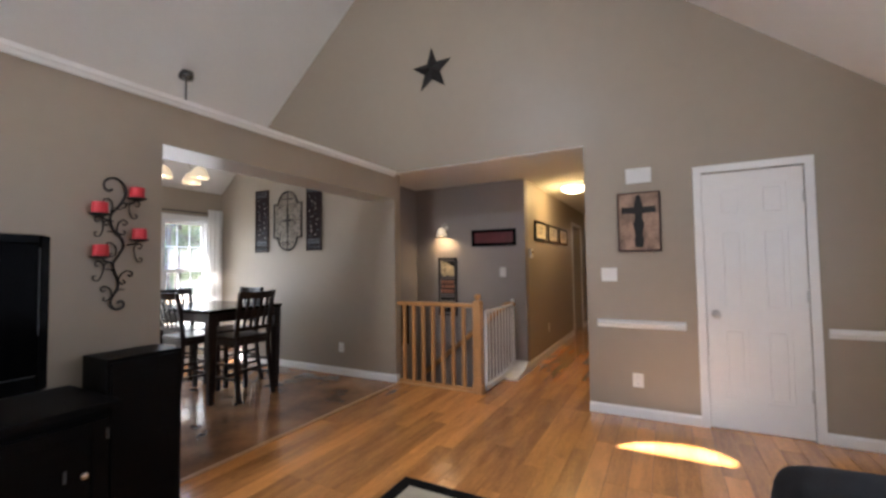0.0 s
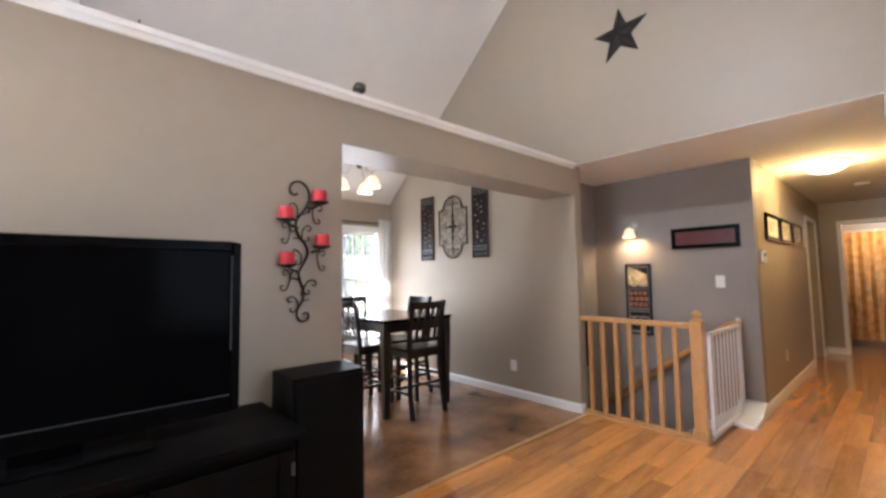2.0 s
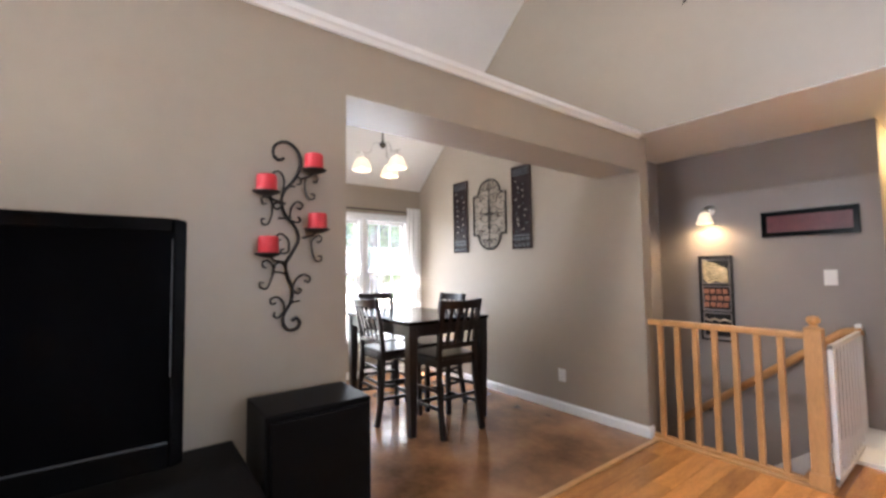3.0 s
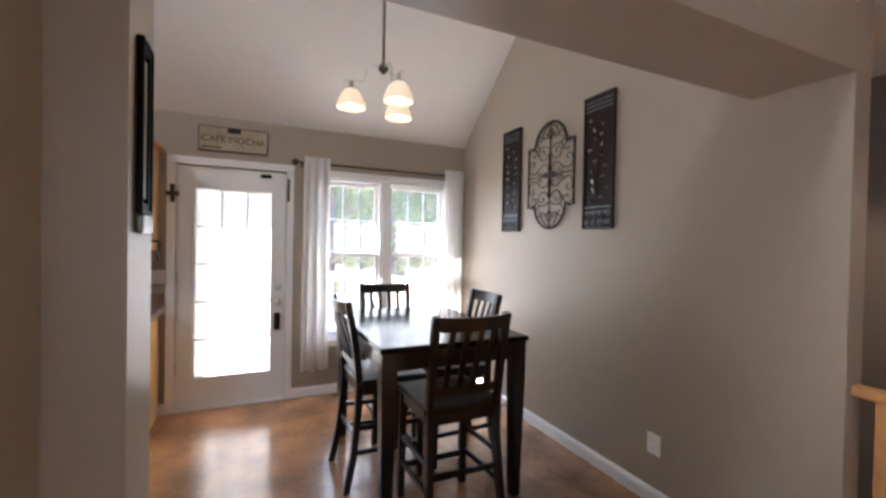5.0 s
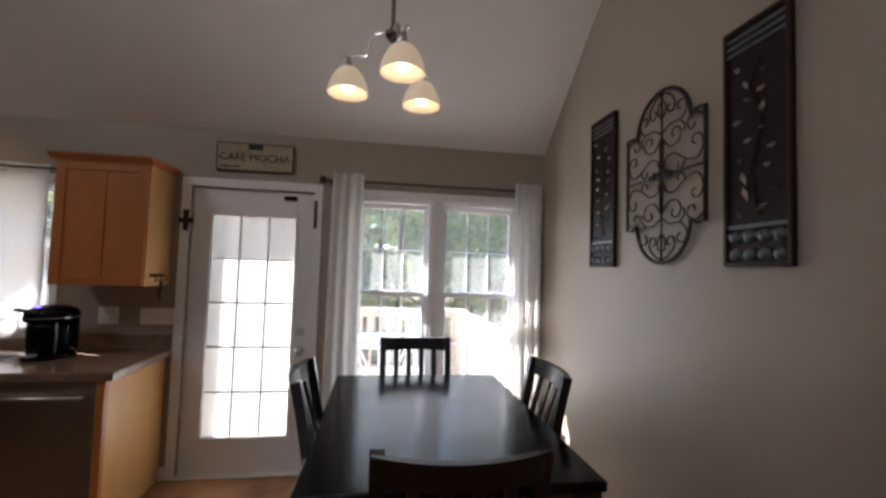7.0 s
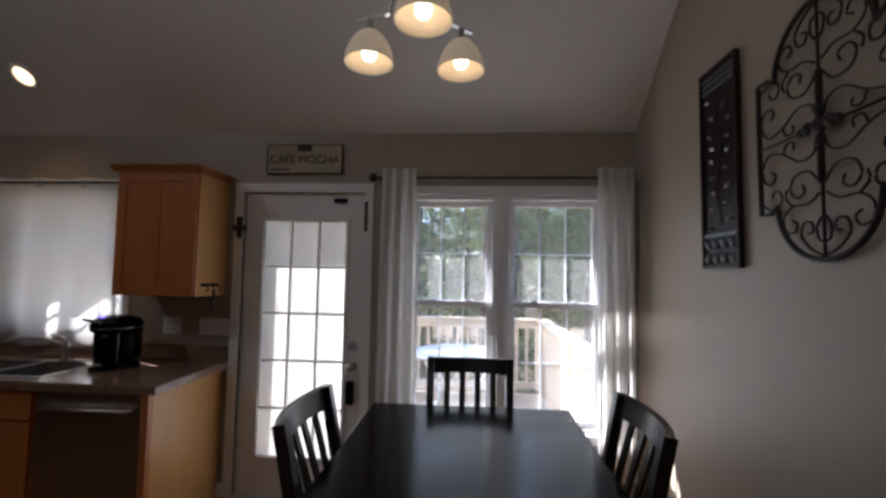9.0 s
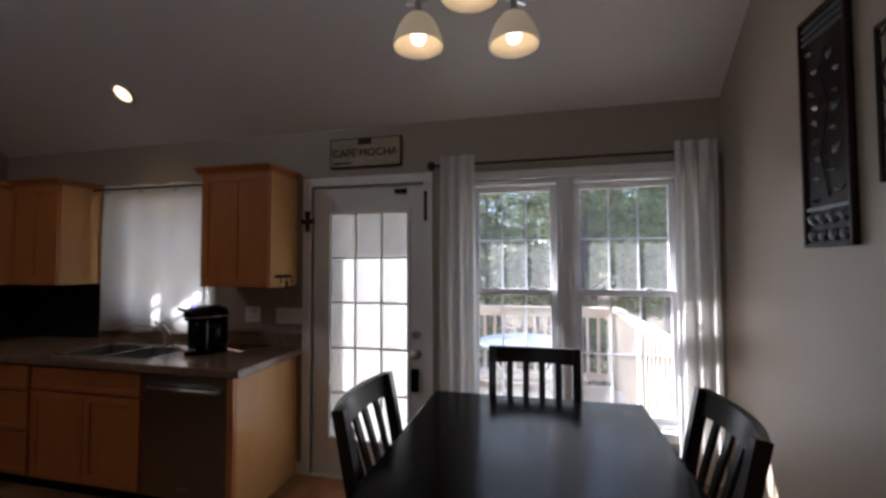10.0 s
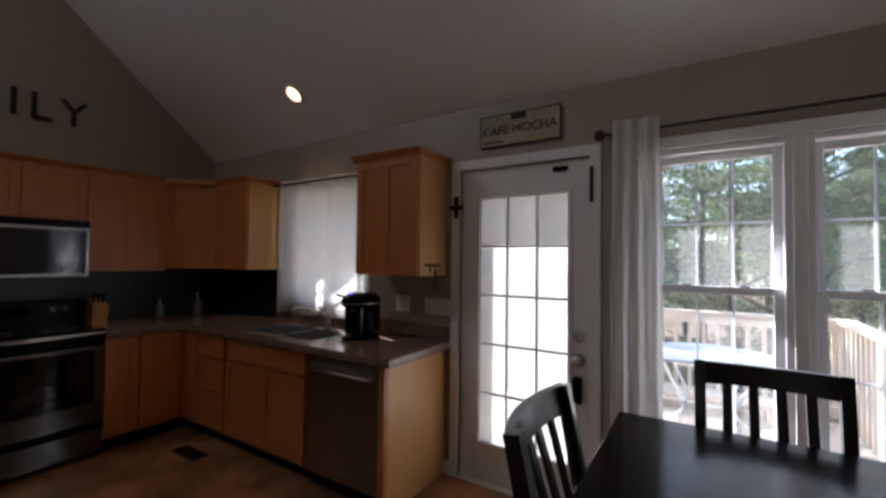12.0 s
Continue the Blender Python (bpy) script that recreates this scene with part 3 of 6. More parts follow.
def sash(parent, x, y0, y1, z0, z1, name):
    """One window sash with its frame, six panes and muntins."""
    bm = bmesh.new()
    w = 0.038
    for a, b, c, e in ((y0, y0 + w, z0, z1), (y1 - w, y1, z0, z1), (y0 + w, y1 - w, z0, z0 + w), (y0 + w, y1 - w, z1 - w, z1)):
        bm_box(bm, x, x + 0.032, a, b, c, e, 0.004)
    s = part(name, bm, VINYL, parent)
    a, b, c, e = y0 + w, y1 - w, z0 + w, z1 - w
    for i in (1, 2):
        y = a + (b - a) * i / 3
        part("muntin", box(x + 0.009, x + 0.019, y - 0.0055, y + 0.0055, c, e, 0.002), MUNTIN, s)
    z = (c + e) / 2
    part("muntin", box(x + 0.008, x + 0.018, a, b, z - 0.0055, z + 0.0055, 0.002), MUNTIN, s)
    p = part("pane", box(x + 0.020, x + 0.024, a, b, c, e), PANE, s)
    p.visible_shadow = False
    return s


def window_unit(name, y0, y1, z0, z1, zm, label):
    w = tagged(thing(name, label, "window", (0, 0, 0)), kind="structure")
    bm = bmesh.new()
    f = 0.03
    for a, b, c, e in ((y0, y0 + f, z0, z1), (y1 - f, y1, z0, z1), (y0 + f, y1 - f, z0, z0 + f), (y0 + f, y1 - f, z1 - f, z1)):
        bm_box(bm, XW - 0.12, XW - 0.005, a, b, c, e, 0.003)
    part("window_frame", bm, VINYL, w)
    sash(w, XW - 0.10, y0 + f, y1 - f, zm - 0.02, z1 - f, "upper_sash")
    sash(w, XW - 0.062, y0 + f, y1 - f, z0 + f, zm + 0.02, "lower_sash")
    for u in (0.3, 0.7):
        part("sash_lock", box(XW - 0.03, XW - 0.004, y0 + (y1 - y0) * u - 0.02, y0 + (y1 - y0) * u + 0.02, zm + 0.02, zm + 0.032, 0.004), VINYL, w)
    return w


window_unit("window_1", 2.70, 3.295, 0.50, 2.02, 1.30, "white double-hung window with grilles looking on the deck")
window_unit("window_2", 3.345, 3.99, 0.50, 2.02, 1.30, "white double-hung window with grilles looking on the deck")
structure("trim_window_post", box(XW - 0.12, XW + 0.012, 3.295, 3.345, 0.50, 2.02, 0.003), WHITE, "white mullion post between the windows", "trim")
casing("trim_window", "x", XW, XW + 0.018, 2.70, 3.99, 2.02, 0.06, None, 0.50, True)
structure("trim_window_stool", box(XW, XW + 0.05, 2.62, 4.07, 0.485, 0.51, 0.006), WHITE, "white window stool", "trim")
window_unit("window_3", -0.22, 0.72, 1.06, 2.02, 1.54, "white kitchen window behind a curtain")
casing("trim_kitchen_window", "x", XW, XW + 0.014, -0.22, 0.72, 2.02, 0.045, None, 1.06, True)
# half-round window in the far gable, glazed
w = tagged(thing("window_4", "half-round gable window", "window"), kind="structure")
p = part("pane", prism(arc, "y", YS - 0.07, YS - 0.065), PANE, w)
p.visible_shadow = False


def baseboard(name, axis, w, face, u0, u1, h=0.085):
    """White base moulding on a wall face; face is +1 or -1 along the other axis."""
    pts = [(0, 0), (0.015, 0), (0.015, h - 0.02), (0.009, h - 0.008), (0.006, h), (0, h)]
    bm = bmesh.new()
    prism([(w + face * a, z) for a, z in pts], "y" if axis == "x" else "x", u0, u1, bm)
    return structure(name, bm, WHITE, "white baseboard", "baseboard")


baseboard("baseboard_dining", "y", YN, -1, XW, XP1 + 0.012)
baseboard("baseboard_north_1", "y", YN, -1, 0.03, 0.882)
baseboard("baseboard_north_2", "y", YN, -1, 1.648, XE)
baseboard("baseboard_corner", "x", XP1, 1, YN - 0.012, YN + 0.06)
baseboard("baseboard_west_1", "x", XW, 1, 2.467, YN)
baseboard("baseboard_west_2", "x", XW, 1, 1.45, 1.503)
baseboard("baseboard_hall_left", "x", XHL, 1, YB + 0.0, 8.19, 0.10)
baseboard("baseboard_hall_left_2", "x", XHL, 1, 9.16, YH, 0.10)
baseboard("baseboard_hall_right", "x", XHR, -1, YN + 0.12, YH, 0.10)
baseboard("baseboard_hall_end", "y", YH, -1, XHL, -0.66, 0.10)
baseboard("baseboard_partition", "x", XP1, 1, YS, YP)
baseboard("baseboard_jamb", "y", YP, 1, XP0, XP1)
# short lengths of chair rail
for i, (a, b) in enumerate(((0.115, 0.80), (1.685, XE))):
    bm = prism([(YN, 0.755), (YN - 0.012, 0.757), (YN - 0.016, 0.775), (YN - 0.030, 0.785), (YN - 0.034, 0.80), (YN - 0.022, 0.812), (YN - 0.014, 0.822), (YN, 0.824)], "x", a, b)
    structure("trim_chair_rail_%d" % (i + 1), bm, WHITE, "white chair rail moulding", "trim")
# hall doors
d = tagged(thing("door_3", "white panelled hall door standing ajar", "door", (XHL - 0.10, 8.27, 0), turn=12), kind="structure")
part("slab", box(-0.035, 0, 0, 0.82, 0.01, 2.03, 0.003), WHITE, d)
for a in (0.12, 0.46):
    for c, e in ((0.23, 0.80), (0.93, 1.58), (1.67, 1.92)):
        part("panel", box(0, 0.006, a, a + 0.24, c, e, 0.005), WHITE, d)
knob(d, (0, 0.76, 0.95), (1, 0, 0))
casing("trim_hall_door", "x", XHL, XHL + 0.016, 8.25, 9.1, 2.04, 0.06)
casing("trim_bath_door", "y", YH - 0.016, YH, -0.60, -0.012, 2.04, 0.058)

# ---- stairs, railing, gate ----
for i in range(6):
    x = -1.07 - 0.235 * i
    structure("stair_tread_%d" % (i + 1), bm_box(box(x - 0.235, x, YN + 0.12, YB, -0.19 * (i + 1) - 0.03, -0.19 * (i + 1), 0.006), x - 0.012, x, YN + 0.12, YB, -0.19 * (i + 1), -0.19 * i - 0.035), OAK, "oak stair tread with riser", "stairs")
structure("wall_stair_under", box(-2.45, -1.04, YN + 0.06, YN + 0.12, -1.6, -0.02), GREY, "grey wall under the railing", "wall")
structure("trim_stair_nosing", box(-2.06, -1.02, YN + 0.0, YN + 0.12, -0.02, 0.012, 0.004), OAK, "oak nosing along the stair opening", "trim")
r = thing("stair_railing", "honey oak railing with square balusters and newel post", "railing", (-1.08, YN + 0.06, 0))
bm = box(-0.043, 0.043, -0.043, 0.043, 0, 0.93, 0.005)
lathe([(0.0, 0.0), (0.05, 0.0), (0.05, 0.012), (0.025, 0.022), (0.02, 0.035), (0.034, 0.05), (0.036, 0.065), (0.026, 0.083), (0.0, 0.09)], (0, 0, 0.928), 16, bm)
part("newel_post", bm, OAK, r, "square oak newel with turned finial")
part("newel_base", box(-0.052, 0.052, -0.052, 0.052, 0, 0.09, 0.006), OAK, r)
part("handrail", box(-1.0, -0.043, -0.032, 0.032, 0.872, 0.915, 0.012), OAK, r)
part("bottom_rail", box(-1.0, -0.043, -0.024, 0.024, 0.012, 0.034, 0.003), OAK, r)
bal = bm_mesh("baluster", box(-0.017, 0.017, -0.017, 0.017, 0.034, 0.872, 0.002), OAK)
for i in range(7):
    o = new("baluster", bal)
    o.parent, o.location = r, (-0.165 - 0.125 * i, 0, 0)
structure("trim_stair_wall_skirt", prism([(-1.0, 0.13), (-1.0, -0.09), (-2.45, -1.26), (-2.45, -1.04)], "y", YB - 0.016, YB), WHITE, "white skirt board along the stairs", "trim")
h = thing("wall_handrail", "round oak handrail descending along the stair wall", "handrail", (-1.0, YB - 0.07, 0.84))
part("rail", tube([(0.0, 0, 0.0), (-0.1, 0, -0.02), (-1.3, 0, -0.99)], 0.032, None, 10), OAK, h, "", True)
for k in (0.15, 0.8):
    part("bracket", tube([(-1.3 * k, 0, -0.97 * k - 0.02), (-1.3 * k, 0.03, -0.97 * k - 0.06), (-1.3 * k, 0.07, -0.97 * k - 0.06)], 0.007), BRONZE, h)
g = thing("baby_gate", "white barred safety gate closed across the stair top", "gate", (-1.02, YN + 0.11, 0))
gl_, gh = 0.93, 0.84
for z, t in ((0.06, 0.03), (gh, 0.03)):
    part("gate_rail", box(-0.014, 0.014, 0, gl_, z - t, z, 0.005), WHITE, g)
for y in (0.0, gl_ - 0.03):
    part("gate_upright", box(-0.014, 0.014, y, y + 0.03, 0.03, gh, 0.005), WHITE, g)
bar = bm_mesh("gate_bar", box(-0.006, 0.006, -0.006, 0.006, 0.06, gh - 0.03), WHITE)
for i in range(8):
    o = new("gate_bar", bar)
    o.parent, o.location = g, (0, 0.115 + 0.1 * i, 0)
part("latch", box(-0.02, 0.02, gl_ - 0.05, gl_ - 0.005, gh, gh + 0.05, 0.01), WHITE, g)
bm = box(-1.045, -1.02, YN + 0.12, YB, 0.0, 0.025)
prism([(YB, 0), (YB, 0.13), (YB - 0.06, 0.12), (YB - 0.2, 0.05), (YB - 0.45, 0.025), (YB - 0.45, 0)], "x", -1.06, XHL + 0.016, bm)
structure("trim_stair_skirt", bm, WHITE, "white skirt board at the head of the stairs", "trim")


# ---- living room ----
def smooth_line(points, n=8):
    """A Catmull-Rom line through (u, v) points."""
    p = [points[0]] + list(points) + [points[-1]]
    out = []
    for i in range(1, len(p) - 2):
        for k in range(n):
            t = k / n
            out.append(tuple(0.5 * (2 * p[i][j] + (p[i + 1][j] - p[i - 1][j]) * t + (2 * p[i - 1][j] - 5 * p[i][j] + 4 * p[i + 1][j] - p[i + 2][j]) * t * t + (3 * p[i][j] - p[i - 1][j] - 3 * p[i + 1][j] + p[i + 2][j]) * t ** 3) for j in (0, 1)))
    return out + [tuple(points[-1])]


# candle sconce: u along +y, v up, standing off the partition
sc = thing("candle_sconce", "black wrought iron scroll sconce holding four red candles", "sconce", (XP1, 1.45, 1.47))


def iron_bar(line, r, parent, name, off=0.014, mat=IRON):
    return part(name, tube([(off, u, v) for u, v in line], r, None, 6), mat, parent, "", True)


SPINE = [(-0.047, 0.301), (-0.067, 0.291), (-0.086, 0.309), (-0.083, 0.343), (-0.054, 0.365), (-0.02, 0.362), (0.011, 0.33), (0.018, 0.282), (-0.006, 0.222), (-0.047, 0.165), (-0.054, 0.12), (-0.036, 0.07), (-0.002, 0.031), (0.012, -0.017), (-0.012, -0.07), (-0.036, -0.114), (-0.029, -0.165), (-0.012, -0.21), (-0.015, -0.261), (-0.042, -0.309), (-0.045, -0.345), (-0.025, -0.372), (0.006, -0.369), (0.019, -0.348), (0.005, -0.328), (-0.012, -0.338)]
TWIGS = [[(-0.05, 0.172), (-0.045, 0.216), (-0.063, 0.245), (-0.086, 0.239), (-0.089, 0.224), (-0.076, 0.223)], [(-0.017, 0.213), (0.004, 0.231), (0.021, 0.225), (0.018, 0.206), (0.002, 0.202)], [(-0.023, 0.067), (-0.016, 0.108), (0.008, 0.133), (0.029, 0.12), (0.018, 0.104), (0.004, 0.11)], [(-0.016, 0.056), (0.008, 0.049), (0.02, 0.062), (0.008, 0.071)], [(-0.026, -0.07), (-0.026, -0.026), (-0.053, 0.001), (-0.073, -0.009), (-0.069, -0.025), (-0.056, -0.021)], [(-0.029, -0.07), (-0.049, -0.076), (-0.056, -0.063), (-0.043, -0.059)], [(-0.012, -0.217), (0.003, -0.177), (0.033, -0.158), (0.059, -0.171), (0.051, -0.19), (0.036, -0.182)], [(-0.012, -0.213), (0.007, -0.234), (0.024, -0.222), (0.012, -0.211)], [(-0.042, -0.302), (-0.045, -0.266), (-0.068, -0.243), (-0.093, -0.252), (-0.087, -0.27), (-0.072, -0.264)], [(-0.045, -0.302), (-0.064, -0.323), (-0.082, -0.313), (-0.074, -0.301)], [(-0.053, 0.12), (-0.073, 0.122), (-0.086, 0.11), (-0.071, 0.096), (-0.06, 0.105)], [(-0.039, -0.128), (-0.055, -0.11), (-0.075, -0.117), (-0.079, -0.138)], [(-0.016, 0.067), (-0.043, 0.063), (-0.067, 0.062)], [(-0.053, 0.175), (-0.027, 0.191), (-0.003, 0.192)], [(-0.032, -0.158), (-0.059, -0.148), (-0.088, -0.149)], [(-0.025, -0.274), (-0.005, -0.265), (0.019, -0.263)]]
DROPS = [[(-0.114, 0.141), (-0.095, 0.123), (-0.093, 0.073), (-0.107, 0.036), (-0.126, 0.035), (-0.13, 0.053), (-0.118, 0.055)], [(0.07, 0.251), (0.036, 0.227), (0.034, 0.181), (0.05, 0.148), (0.072, 0.151), (0.07, 0.166), (0.059, 0.167)], [(-0.107, -0.102), (-0.086, -0.128), (-0.091, -0.17), (-0.109, -0.208), (-0.131, -0.204), (-0.134, -0.186), (-0.12, -0.187)], [(0.087, 0.001), (0.061, -0.023), (0.065, -0.069), (0.079, -0.103), (0.1, -0.103), (0.1, -0.085), (0.087, -0.086)], [(-0.114, 0.141), (-0.13, 0.134), (-0.125, 0.112), (-0.112, 0.116)], [(0.07, 0.249), (0.087, 0.238), (0.079, 0.217), (0.066, 0.22)], [(-0.107, -0.102), (-0.123, -0.109), (-0.122, -0.128), (-0.11, -0.129)], [(0.087, 0.002), (0.103, -0.01), (0.094, -0.028), (0.081, -0.024)]]
iron_bar(smooth_line(SPINE, 5), 0.0065, sc, "spine")
for line in TWIGS:
    iron_bar(smooth_line(line, 5), 0.0038, sc, "scroll")
for line in DROPS:
    iron_bar(smooth_line(line, 5), 0.0036, sc, "drop_scroll", 0.024)
for u, v in ((-0.119, 0.150), (0.060, 0.256), (-0.112, -0.082), (0.075, 0.018)):
    part("arm", tube([(0.018, u * 0.35, v - 0.03), (0.04, u * 0.8, v - 0.02), (0.05, u, v + 0.002)], 0.005, None, 6), IRON, sc, "", True)
    dish = part("candle_dish", lathe([(0.0, -0.012), (0.02, -0.010), (0.045, 0.0), (0.050, 0.006), (0.045, 0.004), (0.0, -0.004)], (0.052, u, v), 20), IRON, sc, "", True)
    part("candle", lathe([(0.0, 0.0), (0.036, 0.0), (0.037, 0.006), (0.036, 0.062), (0.032, 0.066), (0.0, 0.063)], (0.052, u, v + 0.002), 20), WAX, dish, "red pillar candle", True)

# television on its console
TRIMLINE = material("dull_grey_metal_line", (0.07, 0.07, 0.072), 0.5, metal=0.5, scale=40, vary=0.3)
tv = thing("television", "black flat-screen television with a glossy bezel on a console", "television", (-1.86, 0.48, 0.73))
part("back_shell", box(-0.05, 0.02, -0.57, 0.57, 0.065, 0.735, 0.02), TVBLACK, tv)
bm = bmesh.new()
for a, b, c, e in ((-0.585, -0.545, 0.05, 0.75), (0.545, 0.585, 0.05, 0.75), (-0.545, 0.545, 0.05, 0.12), (-0.545, 0.545, 0.708, 0.75)):
    bm_box(bm, 0.0, 0.047, a, b, c, e, 0.006)
for v in bm.verts:
    for sy, cy in ((-1, -0.555), (1, 0.555)):
        for sz, cz in ((-1, 0.08), (1, 0.72)):
            dy, dz = (v.co.y - cy) * sy, (v.co.z - cz) * sz
            if dy > 0 and dz > 0 and math.hypot(dy, dz) > 0.03:
                k = 0.03 / math.hypot(dy, dz)
                v.co.y, v.co.z = cy + sy * dy * k, cz + sz * dz * k
part("bezel", bm, TVBLACK, tv, "glossy black bezel")
part("screen", box(0.0, 0.036, -0.546, 0.546, 0.119, 0.709), SCREEN, tv, "dark switched-off screen")
part("trim_line", box(0.036, 0.0485, 0.5425, 0.545, 0.30, 0.69), TRIMLINE, tv, "thin silver edge line")
part("trim_line", box(0.036, 0.0485, -0.54, 0.54, 0.119, 0.121), TRIMLINE, tv, "thin silver edge line")
part("stand", bm_box(box(-0.14, 0.14, -0.28, 0.28, 0.0, 0.016, 0.006), -0.03, 0.01, -0.09, 0.09, 0.016, 0.07), TVBLACK, tv)
co = thing("tv_console", "black wooden television console with doors and a drawer", "console", (-1.80, 0.48, 0))
part("top", box(-0.26, 0.26, -0.78, 0.75, 0.70, 0.73, 0.006), BLACKWOOD, co)
part("body", box(-0.26, 0.215, -0.75, 0.72, 0.06, 0.70), BLACKWOOD, co)
part("plinth", box(-0.24, 0.20, -0.72, 0.69, 0.0, 0.06), BLACKWOOD, co)
for y0, y1 in ((-0.74, -0.26), (0.25, 0.71)):
    dr = part("cabinet_door", box(0.215, 0.237, y0, y1, 0.08, 0.66, 0.004), BLACKWOOD, co)
    bm = bmesh.new()
    for a, b, c, e in ((y0, y0 + 0.06, 0.08, 0.66), (y1 - 0.06, y1, 0.08, 0.66), (y0 + 0.06, y1 - 0.06, 0.08, 0.14), (y0 + 0.06, y1 - 0.06, 0.60, 0.66)):
        bm_box(bm, 0.235, 0.247, a, b, c, e, 0.003)
    part("door_frame", bm, BLACKWOOD, dr)
    yy = y0 + 0.03 if y0 > 0 else y1 - 0.03
    part("knob", lathe([(0, 0), (0.008, 0.0), (0.008, 0.012), (0.016, 0.018), (0.012, 0.028), (0, 0.03)], (0, 0, 0), 14), CHROME, dr, "round nickel knob", True).matrix_basis = pose(0.247, 0.615 if y0 > 0 else yy, 0.445, 0, 90, 0)
    part("strap", box(0.247, 0.25, (y1 if y0 > 0 else y0 + 0.02) - 0.014, (y1 if y0 > 0 else y0 + 0.02), 0.565, 0.615, 0.001), TRIMLINE, dr, "dull metal hinge strap")
    part("catch_plate", box(0.247, 0.251, 0.547 if y0 > 0 else yy + 0.06, 0.56 if y0 > 0 else yy + 0.073, 0.435, 0.485, 0.001), TRIMLINE, dr, "dull metal catch plate")
part("drawer", box(0.215, 0.237, -0.25, 0.24, 0.44, 0.66, 0.004), BLACKWOOD, co)
bm = bmesh.new()
for a, b, c, e in ((-0.22, 0.21, 0.575, 0.581), (-0.22, 0.21, 0.475, 0.481), (-0.22, -0.214, 0.475, 0.581), (0.204, 0.21, 0.475, 0.581)):
    bm_box(bm, 0.237, 0.241, a, b, c, e)
part("drawer_bead", bm, CHROME, co)
part("shelf_door", box(0.215, 0.232, -0.25, 0.24, 0.08, 0.42, 0.004), BLACKWOOD, co)
sp = thing("loudspeaker", "black wooden tower loudspeaker beside the console", "loudspeaker", (-1.905, 1.45, 0))
part("cabinet", box(-0.13, 0.128, -0.18, 0.18, 0.02, 0.874, 0.006), BLACKWOOD, sp)
part("grille", box(0.128, 0.142, -0.165, 0.165, 0.06, 0.855, 0.006), BLACKWOOD, sp, "black cloth grille")
for a in (-0.09, 0.09):
    for b in (-0.14, 0.14):
        part("foot", lathe([(0.0, 0), (0.015, 0), (0.018, 0.02), (0, 0.02)], (a, b, 0), 12), BLACK, sp)

# star on the gable
st = thing("wall_star", "black metal barn star hung high on the gable wall", "star", (-1.555, YN, 3.49))
bm = bmesh.new()
c1, c0 = bm.verts.new((0, -0.055, 0)), bm.verts.new((0, -0.004, 0))
ring = []
for i in range(10):
    a, rr = math.pi / 2 + math.pi * i / 5 + 0.03, 0.262 if i % 2 == 0 else 0.105
    ring.append(bm.verts.new((rr * math.cos(a), -0.006, rr * math.sin(a))))
for i in range(10):
    bm.faces.new((c1, ring[i], ring[(i + 1) % 10])), bm.faces.new((c0, ring[(i + 1) % 10], ring[i]))
bmesh.ops.recalc_face_normals(bm, faces=bm.faces)
part("star_body", bm, IRON, st)

# things on the closet wall
PARCH = material("aged_parchment_board", (0.31, 0.20, 0.14), 0.7, scale=8, vary=0.95, bump=0.1, fleck=0.25)
EDGE = material("dark_canvas_edge", (0.05, 0.02, 0.015), 0.7)
cr = thing("cross_picture", "aged parchment board with a dark ornate cross", "picture", (0.474, YN, 1.672))
part("board", box(-0.163, 0.163, -0.026, -0.001, -0.25, 0.25, 0.003), PARCH, cr)
bm = bmesh.new()
for a, b, c, e in ((-0.167, -0.155, -0.254, 0.254), (0.155, 0.167, -0.254, 0.254), (-0.155, 0.155, -0.254, -0.242), (-0.155, 0.155, 0.242, 0.254)):
    bm_box(bm, a, b, -0.029, -0.001, c, e, 0.003)
part("edge", bm, EDGE, cr, "dark worn edge")
bm = prism([(-0.03, -0.22), (0.03, -0.22), (0.036, -0.16), (0.026, -0.12), (0.044, -0.02), (0.026, 0.03), (0.03, 0.07), (0.11, 0.075), (0.128, 0.065), (0.135, 0.10), (0.128, 0.135), (0.11, 0.125), (0.035, 0.125), (0.03, 0.16), (0.018, 0.19), (0.02, 0.215), (0.0, 0.232), (-0.02, 0.215), (-0.018, 0.19), (-0.03, 0.16), (-0.035, 0.125), (-0.11, 0.125), (-0.128, 0.135), (-0.135, 0.10), (-0.128, 0.065), (-0.11, 0.075), (-0.03, 0.07), (-0.026, 0.03), (-0.044, -0.02), (-0.026, -0.12), (-0.036, -0.16)], "y", -0.036, -0.025)
part("cross", bm, IRON, cr, "dark carved cross")
ve = thing("air_vent", "white rectangular wall vent", "vent", (0.48, YN, 2.072))
part("frame", box(-0.1, 0.1, -0.012, 0, -0.065, 0.065, 0.005), WHITE, ve)
for i in range(7):
    part("slat", box(-0.085, 0.085, -0.017, -0.011, -0.05 + i * 0.0155, -0.042 + i * 0.0155), WHITE, ve)


